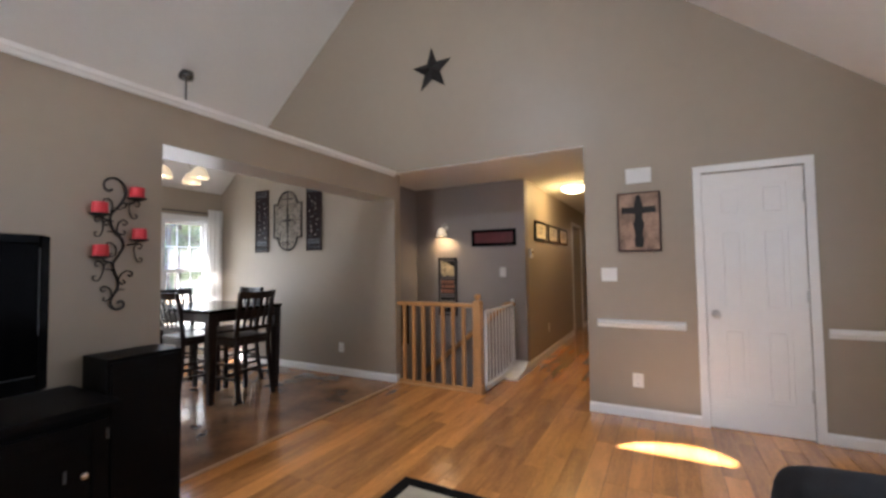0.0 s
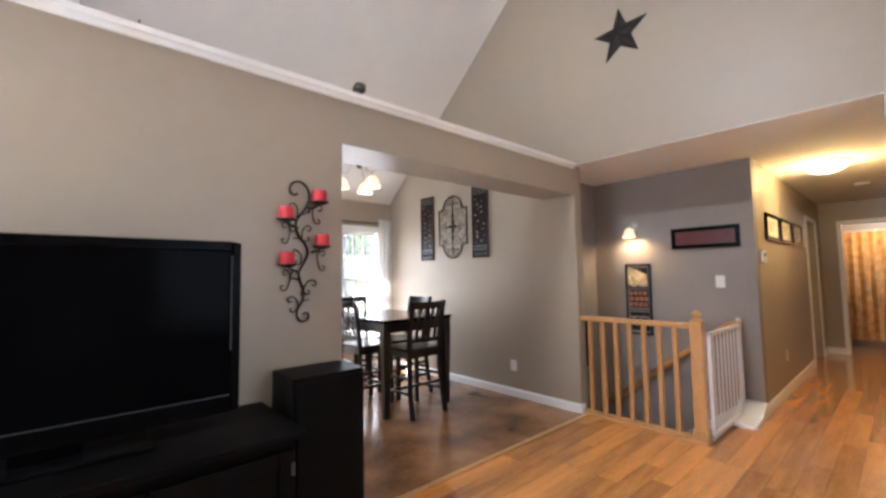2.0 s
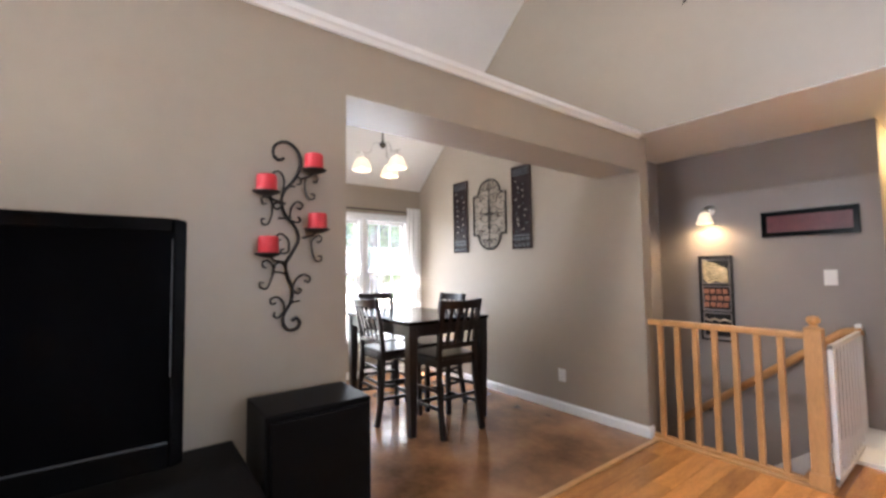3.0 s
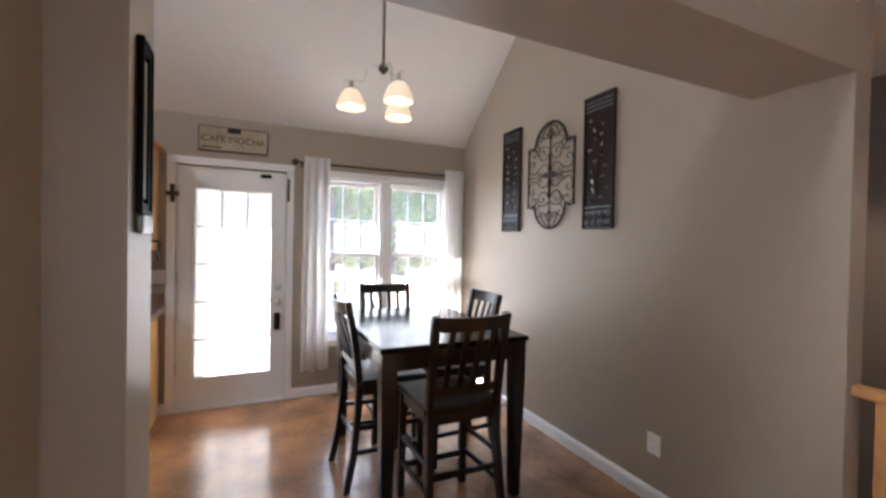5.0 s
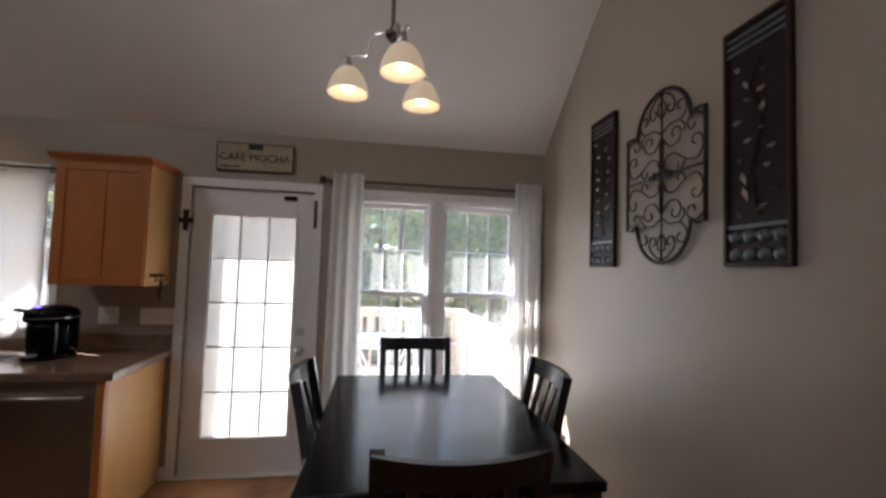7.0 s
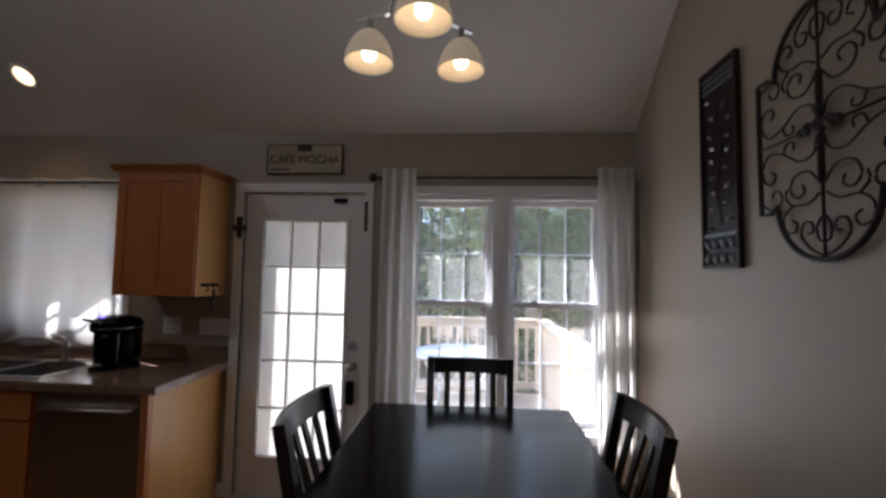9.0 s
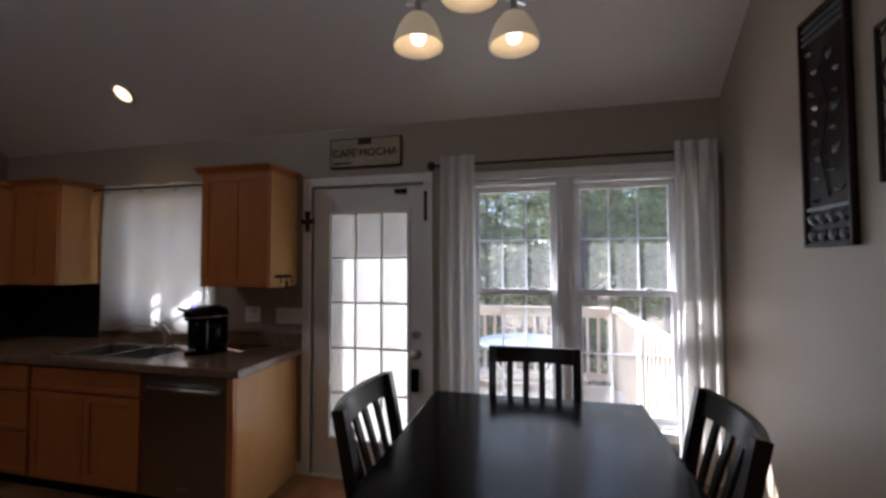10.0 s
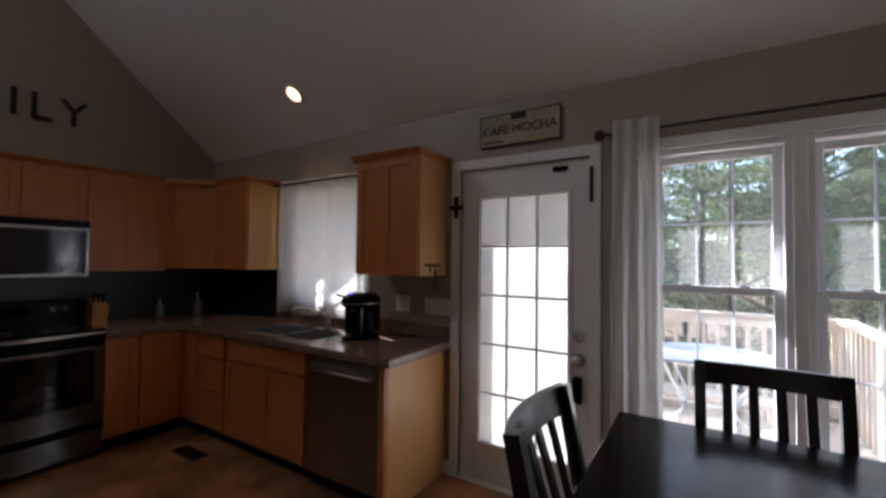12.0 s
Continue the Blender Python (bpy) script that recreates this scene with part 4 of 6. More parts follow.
def plate(name, label, cat, at, face, w=0.075, h=0.118, rockers=1, outlet=False):
    """A switch or outlet plate; face is the wall's outward direction."""
    t = thing(name, label, cat, at, turn={"-y": 0, "+x": 90, "-x": -90}[face])
    part("cover", box(-w / 2, w / 2, -0.007, 0, -h / 2, h / 2, 0.003), WHITE, t)
    for i in range(rockers):
        u = (i - (rockers - 1) / 2) * 0.046
        if outlet:
            for s in (-0.026, 0.026):
                q = part("socket", box(u - 0.014, u + 0.014, -0.010, -0.006, s - 0.015, s + 0.015, 0.003), WHITE, t)
                part("slot", bm_box(box(u - 0.007, u - 0.005, -0.0108, -0.0098, s - 0.005, s + 0.006), u + 0.005, u + 0.007, -0.0108, -0.0098, s - 0.005, s + 0.006), BLACK, q)
        else:
            part("rocker", box(u - 0.016, u + 0.016, -0.011, -0.006, -0.033, 0.033, 0.003), WHITE, t)
    return t


plate("light_switch", "white double light switch plate on the taupe wall", "switch", (0.222, YN, 1.218), "-y", 0.13, 0.118, 2)
plate("wall_outlet", "white outlet plate low on the taupe wall", "outlet", (0.428, YN, 0.314), "-y", 0.085, 0.118, 1, True)
plate("wall_outlet", "white outlet plate low on the dining wall", "outlet", (-2.888, YN, 0.33), "-y", 0.08, 0.115, 1, True)
plate("light_switch", "white light switch plate on the grey stair wall", "switch", (-1.165, YB, 1.226), "-y", 0.08, 0.12, 1)
plate("wall_outlet", "white outlet plate low on the hall wall", "outlet", (XHL, 6.36, 0.4), "+x", 0.08, 0.115, 1, True)
plate("light_switch", "white wide switch plate above the counter", "switch", (XW, 1.39, 1.11), "+x", 0.215, 0.115, 4)
plate("wall_outlet", "white double outlet plate above the counter", "outlet", (XW, 1.086, 1.114), "+x", 0.125, 0.115, 2, True)

# rug and armchair
rg = thing("area_rug", "cream area rug with a black border on the oak floor", "rug", (0.40, 1.34, 0))
part("pile", box(-1.12, 1.12, -1.02, 1.02, 0.001, 0.010), RUGC, rg)
bm = bmesh.new()
for a, b, c, e in ((-1.2, 1.2, 1.02, 1.10), (-1.2, 1.2, -1.10, -1.02), (-1.2, -1.12, -1.02, 1.02), (1.12, 1.2, -1.02, 1.02)):
    bm_box(bm, a, b, c, e, 0.001, 0.012, 0.003)
part("border", bm, RUGB, rg, "black woven border")
so = thing("armchair", "charcoal upholstered armchair with a rounded back", "armchair", (1.345, 1.295, 0.012))
part("base", box(-0.42, 0.42, -0.42, 0.36, 0.06, 0.40, 0.05), SOFA, so)
back = part("backrest", box(-0.47, 0.47, 0.10, 0.41, 0.34, 0.80, 0.11), SOFA, so, "", True)
back.modifiers.new("round", 'SUBSURF').levels = 2
for s in (-1, 1):
    part("armrest", box(s * 0.36 - 0.09, s * 0.36 + 0.09, -0.44, 0.34, 0.10, 0.56, 0.07), SOFA, so, "", True)
    for yy in (-0.35, 0.3):
        part("foot", lathe([(0.0, 0), (0.02, 0), (0.028, 0.06), (0, 0.06)], (s * 0.35, yy, 0), 12), DARK, so)
part("seat_cushion", box(-0.27, 0.27, -0.43, 0.18, 0.40, 0.52, 0.05), SOFA, so, "", True)

# ---- stairwell and hall ----
la = thing("wall_lamp", "nickel wall lamp with a lit ribbed glass shade", "lamp", (-1.985, YB, 1.80))
part("wall_plate", lathe([(0, 0), (0.05, 0), (0.045, 0.014), (0, 0.018)], (0, 0, 0), 20), CHROME, la, "", True).matrix_basis = pose(0, 0, 0.05, 90, 0, 0)
part("arm", tube([(0, -0.01, 0.05), (0, -0.06, 0.075), (0, -0.11, 0.06), (0, -0.115, 0.02)], 0.008, None, 8), CHROME, la, "", True)
part("shade", lathe([(0.0, 0.026), (0.028, 0.024), (0.044, 0.006), (0.060, -0.045), (0.070, -0.085), (0.066, -0.085), (0.05, -0.045), (0.036, 0.0), (0.026, 0.018)], (0, -0.115, 0), 24), SHADEG, la, "lit ribbed glass shade", True)
part("bulb", lathe([(0, 0.02), (0.016, 0.0), (0.022, -0.03), (0.012, -0.05), (0, -0.053)], (0, -0.115, 0), 14), BULBM, la, "lit bulb", True).visible_shadow = False
ART1, ART2, ART3 = material("gold_flower_relief", (0.60, 0.46, 0.26), 0.5, scale=22, vary=0.7, bump=0.3), material("rust_square_relief", (0.35, 0.14, 0.08), 0.55, scale=26, vary=0.7, bump=0.3), material("bronze_leaf_relief", (0.38, 0.33, 0.27), 0.5, scale=24, vary=0.7, bump=0.3)


def rect_frame(w, h, t, y0, y1, bevel=0.003):
    bm = bmesh.new()
    for a, b, c, e in ((-w, -w + t, -h, h), (w - t, w, -h, h), (-w + t, w - t, -h, -h + t), (-w + t, w - t, h - t, h)):
        bm_box(bm, a, b, y0, y1, c, e, bevel)
    return bm


va = thing("metal_wall_art", "tall black metal wall art with three relief tiles", "wall art", (-1.953, YB, 1.035))
part("frame", rect_frame(0.138, 0.39, 0.016, -0.03, -0.005), IRON, va)
for k, m in ((1, ART1), (0, ART2), (-1, ART3)):
    z = k * 0.245
    q = part("tile", box(-0.105, 0.105, -0.018, -0.010, z - 0.10, z + 0.10, 0.004), IRON, va, "embossed relief tile")
    if k == 1:      # wavy gilt fronds
        for j in range(7):
            u = -0.09 + 0.03 * j
            part("frond", ribbon([(-0.10, -0.021, z + u * 0.9 + 0.02), (-0.05, -0.027, z + u - 0.012), (0.0, -0.023, z + u * 0.8 - 0.005), (0.05, -0.028, z + u * 0.7 - 0.028), (0.10, -0.021, z + u * 0.6 - 0.04)], 0.020, 0.006, (0, 0, 1)), m, q)
    elif k == 0:    # rust-red blocks in courses
        for j in range(12):
            u, w = -0.078 + 0.052 * (j % 4) + (0.006 if (j // 4) % 2 else -0.004), z - 0.062 + 0.062 * (j // 4)
            part("block", box(u - 0.021, u + 0.021, -0.026, -0.018, w - 0.022, w + 0.022, 0.005), m, q)
    else:           # bronze leaf blades
        for j in range(10):
            u, w, a = -0.08 + 0.04 * (j % 5), z + (0.045 if j < 5 else -0.03), 0.5 if j % 2 else -0.4
            part("leaf", tube([(u - 0.028 * math.cos(a), -0.020, w - 0.028 * math.sin(a)), (u, -0.027, w), (u + 0.028 * math.cos(a), -0.020, w + 0.028 * math.sin(a))], 0.009, None, 5), m, q)
    part("crossbar", box(-0.125, 0.125, -0.02, -0.012, z + 0.116, z + 0.126), IRON, va)
REDMAT = material("dark_red_print", (0.10, 0.012, 0.014), 0.35, scale=12, vary=0.4)
pi = thing("long_picture", "long dark framed picture with a deep red print", "picture", (-1.282, YB, 1.671))
part("frame", rect_frame(0.303, 0.107, 0.038, -0.028, -0.002), BLACK, pi)
part("print", box(-0.266, 0.266, -0.014, -0.004, -0.07, 0.07), REDMAT, pi, "deep red print behind glass")
pd = thing("small_dark_picture", "small dark framed picture on the stair end wall", "picture", (-2.45, 4.80, 0.55), turn=90)
part("frame", rect_frame(0.2, 0.28, 0.03, -0.025, -0.002), BLACK, pd)
part("print", box(-0.17, 0.17, -0.012, -0.004, -0.25, 0.25), BLACKWOOD, pd)
CERT = material("pale_certificate_paper", (0.62, 0.55, 0.42), 0.6, scale=9, vary=0.1)
for k in range(3):
    f = thing("certificate_frame", "black framed pale certificate on the yellow-lit hall wall", "picture", (XHL, 5.98 + 0.72 * k, 1.775), "certificates in the hall", 90)
    part("frame", rect_frame(0.30, 0.135, 0.035, -0.025, -0.002), BLACK, f)
    part("paper", box(-0.27, 0.27, -0.014, -0.004, -0.105, 0.105), CERT, f, "pale paper behind glass")
    for j in range(4):
        part("text_bar", box(-0.15, 0.15 - 0.03 * j, -0.0158, -0.0142, 0.05 - 0.03 * j, 0.058 - 0.03 * j), EDGE, f)
th = thing("thermostat", "white wall thermostat in the hall", "thermostat", (XHL, 5.47, 1.46), turn=90)
part("case", box(-0.05, 0.05, -0.03, 0, -0.06, 0.06, 0.008), WHITE, th)
part("display", box(-0.03, 0.03, -0.032, -0.029, 0.0, 0.035), EDGE, th)
hl = thing("hall_ceiling_light", "lit alabaster dome ceiling light in the hall", "lamp", (-0.42, 6.1, 2.40))
part("base_ring", lathe([(0, 0), (0.17, 0), (0.17, -0.02), (0.15, -0.026), (0, -0.026)], (0, 0, 0), 28), CHROME, hl, "", True)
part("dome", lathe([(0.155, -0.02), (0.165, -0.035), (0.14, -0.07), (0.085, -0.098), (0, -0.11)], (0, 0, 0), 28), DOMEM, hl, "lit glass dome", True).visible_shadow = False
sd = thing("smoke_alarm", "white round smoke alarm on the hall ceiling", "alarm", (-0.25, 7.8, 2.40))
part("case", lathe([(0, 0), (0.075, 0), (0.07, -0.025), (0.04, -0.035), (0, -0.036)], (0, 0, 0), 24), WHITE, sd, "", True)
SHOWER = material("ochre_floral_curtain", (0.50, 0.26, 0.08), 0.8, scale=9, vary=0.6)
sh = thing("shower_curtain", "ochre patterned shower curtain in the bathroom", "curtain", (-0.28, YH + 0.8, 0))
bm = bmesh.new()
prev = None
for i in range(61):
    x, y = -0.62 + 1.1 * i / 60, 0.03 * math.sin(i * 0.9)
    pair = (bm.verts.new((x, y, 0.15)), bm.verts.new((x, y, 1.95)))
    if prev:
        bm.faces.new((prev[0], pair[0], pair[1], prev[1]))
    prev = pair
part("drape", bm, SHOWER, sh, "", True).modifiers.new("thick", 'SOLIDIFY').thickness = 0.004
part("rod", tube([(-0.7, 0, 1.97), (0.57, 0, 1.97)], 0.012, None, 8), CHROME, sh)
for i in range(9):
    part("ring", lathe([(0.016, -0.003), (0.02, 0), (0.016, 0.003)], (-0.58 + 0.125 * i, 0, 1.97), 10), CHROME, sh)
bulb("bathroom_bulb", (-0.3, YH + 0.45, 2.2), 0.65, WARM, 0.06)


# ---- dining room ----
def rot_text(name, body, size, mat, parent, m, depth=0.004):
    c = bpy.data.curves.new(name, 'FONT')
    c.body, c.size, c.extrude, c.align_x, c.align_y = body, size, depth, 'CENTER', 'CENTER'
    c.materials.append(mat)
    o = new(name, c)
    o.parent, o.matrix_basis = parent, m
    return o


HX, HY, HZ = -4.02, 2.92, 2.585
ch = thing("chandelier", "brushed nickel three-arm chandelier with lit alabaster glass shades", "chandelier", (HX, HY, HZ))
top = roof(HX) - HZ
part("canopy", lathe([(0.0, 0.05), (0.078, 0.05), (0.078, -0.012), (0.066, -0.03), (0.03, -0.042), (0.012, -0.05), (0, -0.05)], (0, 0, top - 0.01), 20), DARKSTEEL, ch, "", True)
part("rod", tube([(0, 0, 0), (0, 0, top)], 0.010, None, 8), DARKSTEEL, ch)
part("hub", lathe([(0, -0.035), (0.012, -0.03), (0.018, -0.02), (0.034, -0.005), (0.036, 0.015), (0.02, 0.03), (0.012, 0.04), (0, 0.04)], (0, 0, 0), 18), DARKSTEEL, ch, "", True)
for bx_, by_ in ((-4.08, 2.72), (-3.82, 2.965), (-4.158, 3.078)):
    d = Vector((bx_ - HX, by_ - HY, 0))
    L, u = d.length, d.normalized()
    pts = [u * s + Vector((0, 0, z)) for s, z in ((0.02, 0.0), (0.05, 0.02), (0.085, 0.015), (0.11, -0.03), (0.125, -0.085), (0.14, -0.092), (L + 0.055, -0.092))]
    side = Vector((-u.y, u.x, 0))
    part("arm", ribbon(pts, 0.016, 0.006, side), CHROME, ch, "flat curved nickel arm")
    e = part("socket", lathe([(0, 0.0), (0.012, 0.0), (0.014, -0.03), (0.022, -0.045), (0.024, -0.055), (0, -0.055)], (d.x, d.y, -0.094), 14), CHROME, ch, "", True)
    s = part("shade", lathe([(0.026, -0.050), (0.045, -0.060), (0.064, -0.082), (0.080, -0.112), (0.092, -0.146), (0.097, -0.170), (0.096, -0.178), (0.092, -0.176), (0.087, -0.146), (0.075, -0.112), (0.059, -0.084), (0.042, -0.064), (0.024, -0.055)], (d.x, d.y, -0.094), 28), SHADEG, ch, "cream alabaster glass shade", True)
    s.visible_shadow = False
    part("bulb", lathe([(0, -0.055), (0.014, -0.07), (0.020, -0.10), (0.029, -0.128), (0.030, -0.142), (0.022, -0.160), (0, -0.168)], (d.x, d.y, -0.094), 16), BULBM, s, "lit frosted bulb", True).visible_shadow = False

# pierced metal panels and the scrolled iron piece
LEAFM = material("pewter_leaf_relief", (0.46, 0.41, 0.37), 0.35, metal=0.7, scale=30, vary=0.4, bump=0.2)
PANELM = material("dark_bronze_sheet", (0.019, 0.010, 0.010), 0.42, scale=14, vary=0.6, bump=0.25, bump_scale=35, spec=0.22)
PANELF = material("dark_red_bronze_edge", (0.028, 0.012, 0.010), 0.45, scale=14, vary=0.5, spec=0.3)
STUDM = material("dark_pewter", (0.13, 0.14, 0.15), 0.4, metal=0.6, scale=25, vary=0.5)
rnd = random.Random(4)


def metal_panel(cx):
    t = thing("relief_plaque", "tall dark metal wall plaque with raised leaf relief", "wall art", (cx, YN, 1.975), "pair of metal plaques")
    w, h = 0.130, 0.437
    part("sheet", box(-w, w, -0.014, -0.006, -h, h, 0.002), PANELM, t)
    part("frame", rect_frame(w, h, 0.014, -0.026, -0.004), PANELF, t)
    part("stem", tube([(0.01, -0.018, -0.26), (-0.02, -0.02, -0.1), (0.03, -0.02, 0.08), (-0.02, -0.02, 0.2), (0.02, -0.02, 0.28)], 0.003, None, 5), PANELM, t)
    for k in range(17):
        z = -0.26 + 0.034 * k + rnd.uniform(-0.012, 0.012)
        a, sx = rnd.uniform(-0.3, 1.3) * (1 if k % 2 else -1), (0.05 if k % 2 else -0.05) + rnd.uniform(-0.03, 0.02)
        L = rnd.uniform(0.012, 0.032)
        bm = bmesh.new()
        tip0, tip1 = (sx - L * math.cos(a), -0.017, z - L * math.sin(a)), (sx + L * math.cos(a), -0.017, z + L * math.sin(a))
        n = (-math.sin(a) * 0.010, math.cos(a) * 0.010)
        v = [bm.verts.new(p) for p in (tip0, (sx + n[0], -0.017, z + n[1]), tip1, (sx - n[0], -0.017, z - n[1]), (sx, -0.032, z), (sx, -0.0145, z))]
        for i in range(4):
            bm.faces.new((v[i], v[(i + 1) % 4], v[4])), bm.faces.new((v[(i + 1) % 4], v[i], v[5]))
        bmesh.ops.recalc_face_normals(bm, faces=bm.faces)
        part("leaf", bm, LEAFM if k % 3 else STUDM, t)
    part("rosette", lathe([(0.022, -0.004), (0.036, -0.012), (0.044, -0.004)], (0, 0, 0), 18), STUDM, t, "", True).matrix_basis = pose(0.012, -0.018, 0.30, 90, 0, 0)
    for i in range(4):
        for k in range(2):
            part("stud", lathe([(0.024, 0), (0.020, 0.010), (0.008, 0.016), (0, 0.017)], (0, 0, 0), 8), STUDM, t, "", True).matrix_basis = pose(-0.085 + 0.057 * i, -0.014, -0.395 + 0.062 * k, 90, 0, 0)
    for z in (-0.325, -0.295, 0.345, 0.372, 0.40):
        part("bar", box(-w + 0.014, w - 0.014, -0.021, -0.012, z - 0.007, z + 0.007, 0.002), STUDM, t)
    return t


metal_panel(-4.331)
metal_panel(-3.334)
GRILLEM = material("brown_black_wrought_iron", (0.022, 0.015, 0.011), 0.5, metal=0.3, scale=30, vary=0.5, bump=0.2, bump_scale=90)
gr = thing("iron_wall_grille", "scrolled black wrought iron wall grille with a centre cross", "wall art", (-3.815, YN, 1.955))
H, W, B = 0.40, 0.262, 0.235


def grille_bar(line, r, name="scroll", y=-0.02):
    return part(name, tube([(u, y, v) for u, v in line], r, None, 6), GRILLEM, gr, "", True)


outline = [(-W, B), (-W + 0.05, B)] + [(-0.182 * math.cos(math.pi * k / 14), B - 0.02 + (H - B + 0.02) * math.sin(math.pi * k / 14)) for k in range(15)] + [(W - 0.05, B), (W, B), (W, -B), (W - 0.05, -B)] + [(0.182 * math.cos(math.pi * k / 14), -B + 0.02 - (H - B + 0.02) * math.sin(math.pi * k / 14)) for k in range(15)] + [(-W + 0.05, -B), (-W, -B), (-W, B)]
grille_bar(outline, 0.009, "outer_frame")
grille_bar([(0, -H), (0, H)], 0.005, "upright")
grille_bar([(0, -0.17), (0, 0.17)], 0.010, "centre_bar", -0.022)
grille_bar([(-W, 0), (W, 0)], 0.005, "crossbar")
for sx in (-1, 1):
    for sz in (-1, 1):
        # a long S from the centre to the shoulder, a C under the arch, and their curls
        for line in ([(0.012, 0.03), (0.03, 0.075), (0.085, 0.085), (0.15, 0.045), (0.215, 0.03), (0.248, 0.075), (0.235, 0.125), (0.20, 0.130), (0.188, 0.105), (0.206, 0.092)],
                     [(0.008, 0.17), (0.05, 0.125), (0.105, 0.13), (0.125, 0.17), (0.10, 0.20), (0.068, 0.188), (0.075, 0.162)],
                     [(0.252, 0.20), (0.205, 0.225), (0.165, 0.205), (0.168, 0.168), (0.198, 0.163), (0.205, 0.185)],
                     [(0.012, 0.20), (0.055, 0.225), (0.115, 0.225), (0.155, 0.255), (0.15, 0.30), (0.115, 0.31), (0.10, 0.285), (0.12, 0.27)],
                     [(0.008, 0.385), (0.05, 0.365), (0.085, 0.325), (0.075, 0.285), (0.045, 0.285), (0.040, 0.312), (0.058, 0.318)],
                     [(0.008, 0.27), (0.025, 0.30), (0.022, 0.335), (0.006, 0.345)],
                     [(0.15, 0.045), (0.135, 0.015), (0.105, 0.018), (0.108, 0.042)],
                     [(0.115, 0.225), (0.145, 0.195), (0.14, 0.165)]):
            grille_bar([(sx * u, sz * v) for u, v in smooth_line(line, 5)], 0.0038)
for ux, uz, rr in ((0, 0, 0.030), (0.040, 0.004, 0.021), (-0.040, 0.004, 0.021), (0.068, 0, 0.014), (-0.068, 0, 0.014), (0, 0.05, 0.018), (0, -0.05, 0.018)):
    part("boss", lathe([(rr, 0), (rr * 0.9, 0.007), (rr * 0.45, 0.012), (0, 0.014)], (0, 0, 0), 10), GRILLEM, gr, "cast iron boss", True).matrix_basis = pose(ux, -0.024, uz, 90, 0, 0)

# sign over the door
SIGNM = material("aged_cream_sign", (0.37, 0.31, 0.205), 0.6, scale=6, vary=0.5, bump=0.08)
sg = thing("cafe_sign", "aged cream wooden sign lettered CAFE MOCHA over the door", "sign", (XW, 1.982, 2.262), turn=90)
part("board", box(-0.262, 0.262, -0.022, -0.001, -0.10, 0.10, 0.004), SIGNM, sg)
part("border", rect_frame(0.264, 0.102, 0.008, -0.024, -0.001), EDGE, sg)
rot_text("lettering", "CAFE MOCHA", 0.077, EDGE, sg, pose(0, -0.0245, -0.005, 90, 0, 0), 0.002)
part("crest", box(-0.05, 0.05, -0.0245, -0.0215, 0.055, 0.095, 0.002), IRON, sg, "small dark emblem")
part("text_bar", box(-0.24, -0.10, -0.0235, -0.0215, -0.078, -0.066), EDGE, sg)
cx = thing("cross_ornament", "small bronze cross on the door casing", "ornament", (XW + 0.018, 1.545, 1.785), turn=90)
part("cross", prism([(-0.012, -0.07), (0.012, -0.07), (0.018, -0.012), (0.045, -0.02), (0.045, 0.02), (0.015, 0.016), (0.018, 0.075), (-0.018, 0.075), (-0.015, 0.016), (-0.045, 0.02), (-0.045, -0.02), (-0.018, -0.012)], "y", -0.016, 0), BRONZE, cx)


def curtain(name, label, y0, y1, z0, z1, folds, x, parent_at, amp=0.03, flare=1.0, rings=True):
    t = thing(name, label, "curtain", parent_at)
    bm = bmesh.new()
    n, rows, grid = folds * 10, 9, []
    mid = (y0 + y1) / 2
    for k in range(rows):
        f = k / (rows - 1)
        z = z1 + (z0 - z1) * f
        grow = 1 + (flare - 1) * f
        row = []
        for i in range(n + 1):
            u = i / n
            a = amp * (0.75 + 0.35 * f) * math.sin(u * folds * 2 * math.pi + 0.5 * math.sin(3 * u + f))
            row.append(bm.verts.new((x + a + 0.006 * math.sin(9 * u + 4 * f), mid + (y0 - mid + (y1 - y0) * u) * grow, z)))
        grid.append(row)
    for a, b in zip(grid, grid[1:]):
        for i in range(n):
            bm.faces.new((a[i], a[i + 1], b[i + 1], b[i]))
    o = part("drape", bm, CURTAIN, t, "", True)
    o.modifiers.new("thick", 'SOLIDIFY').thickness = 0.002
    return t


rod = thing("curtain_rod", "dark bronze curtain rod with ball finials over the window", "curtain rod", (XW + 0.058, 3.27, 2.125))
part("rod", tube([(0, -0.78, 0), (0, 0.80, 0)], 0.009, None, 8), BRONZE, rod)
for y in (-0.80, 0.82):
    part("finial", lathe([(0, -0.03), (0.02, -0.025), (0.03, 0), (0.02, 0.025), (0, 0.03)], (0, y, 0), 14), BRONZE, rod, "", True)
for y in (-0.74, 0.77):
    part("bracket", tube([(-0.058, y, -0.03), (-0.03, y, -0.03), (0, y, -0.008)], 0.007), BRONZE, rod)
curtain("window_curtain", "white translucent curtain panel hanging at the window", 2.545, 2.765, 0.26, 2.175, 3, XW + 0.100, (0, 0, 0), 0.022, 1.1)
curtain("window_curtain", "white translucent curtain panel hanging at the window", 3.915, 4.130, 0.26, 2.175, 3, XW + 0.100, (0, 0, 0), 0.022, 1.08)
kr = thing("curtain_rod", "dark curtain rod over the kitchen window", "curtain rod", (XW + 0.078, 0.2, 2.085))
part("rod", tube([(0, -0.62, 0), (0, 0.62, 0)], 0.008, None, 8), BRONZE, kr)
for y in (-0.60, 0.60):
    part("bracket", tube([(-0.064, y, 0), (0, y, 0)], 0.006), BRONZE, kr)
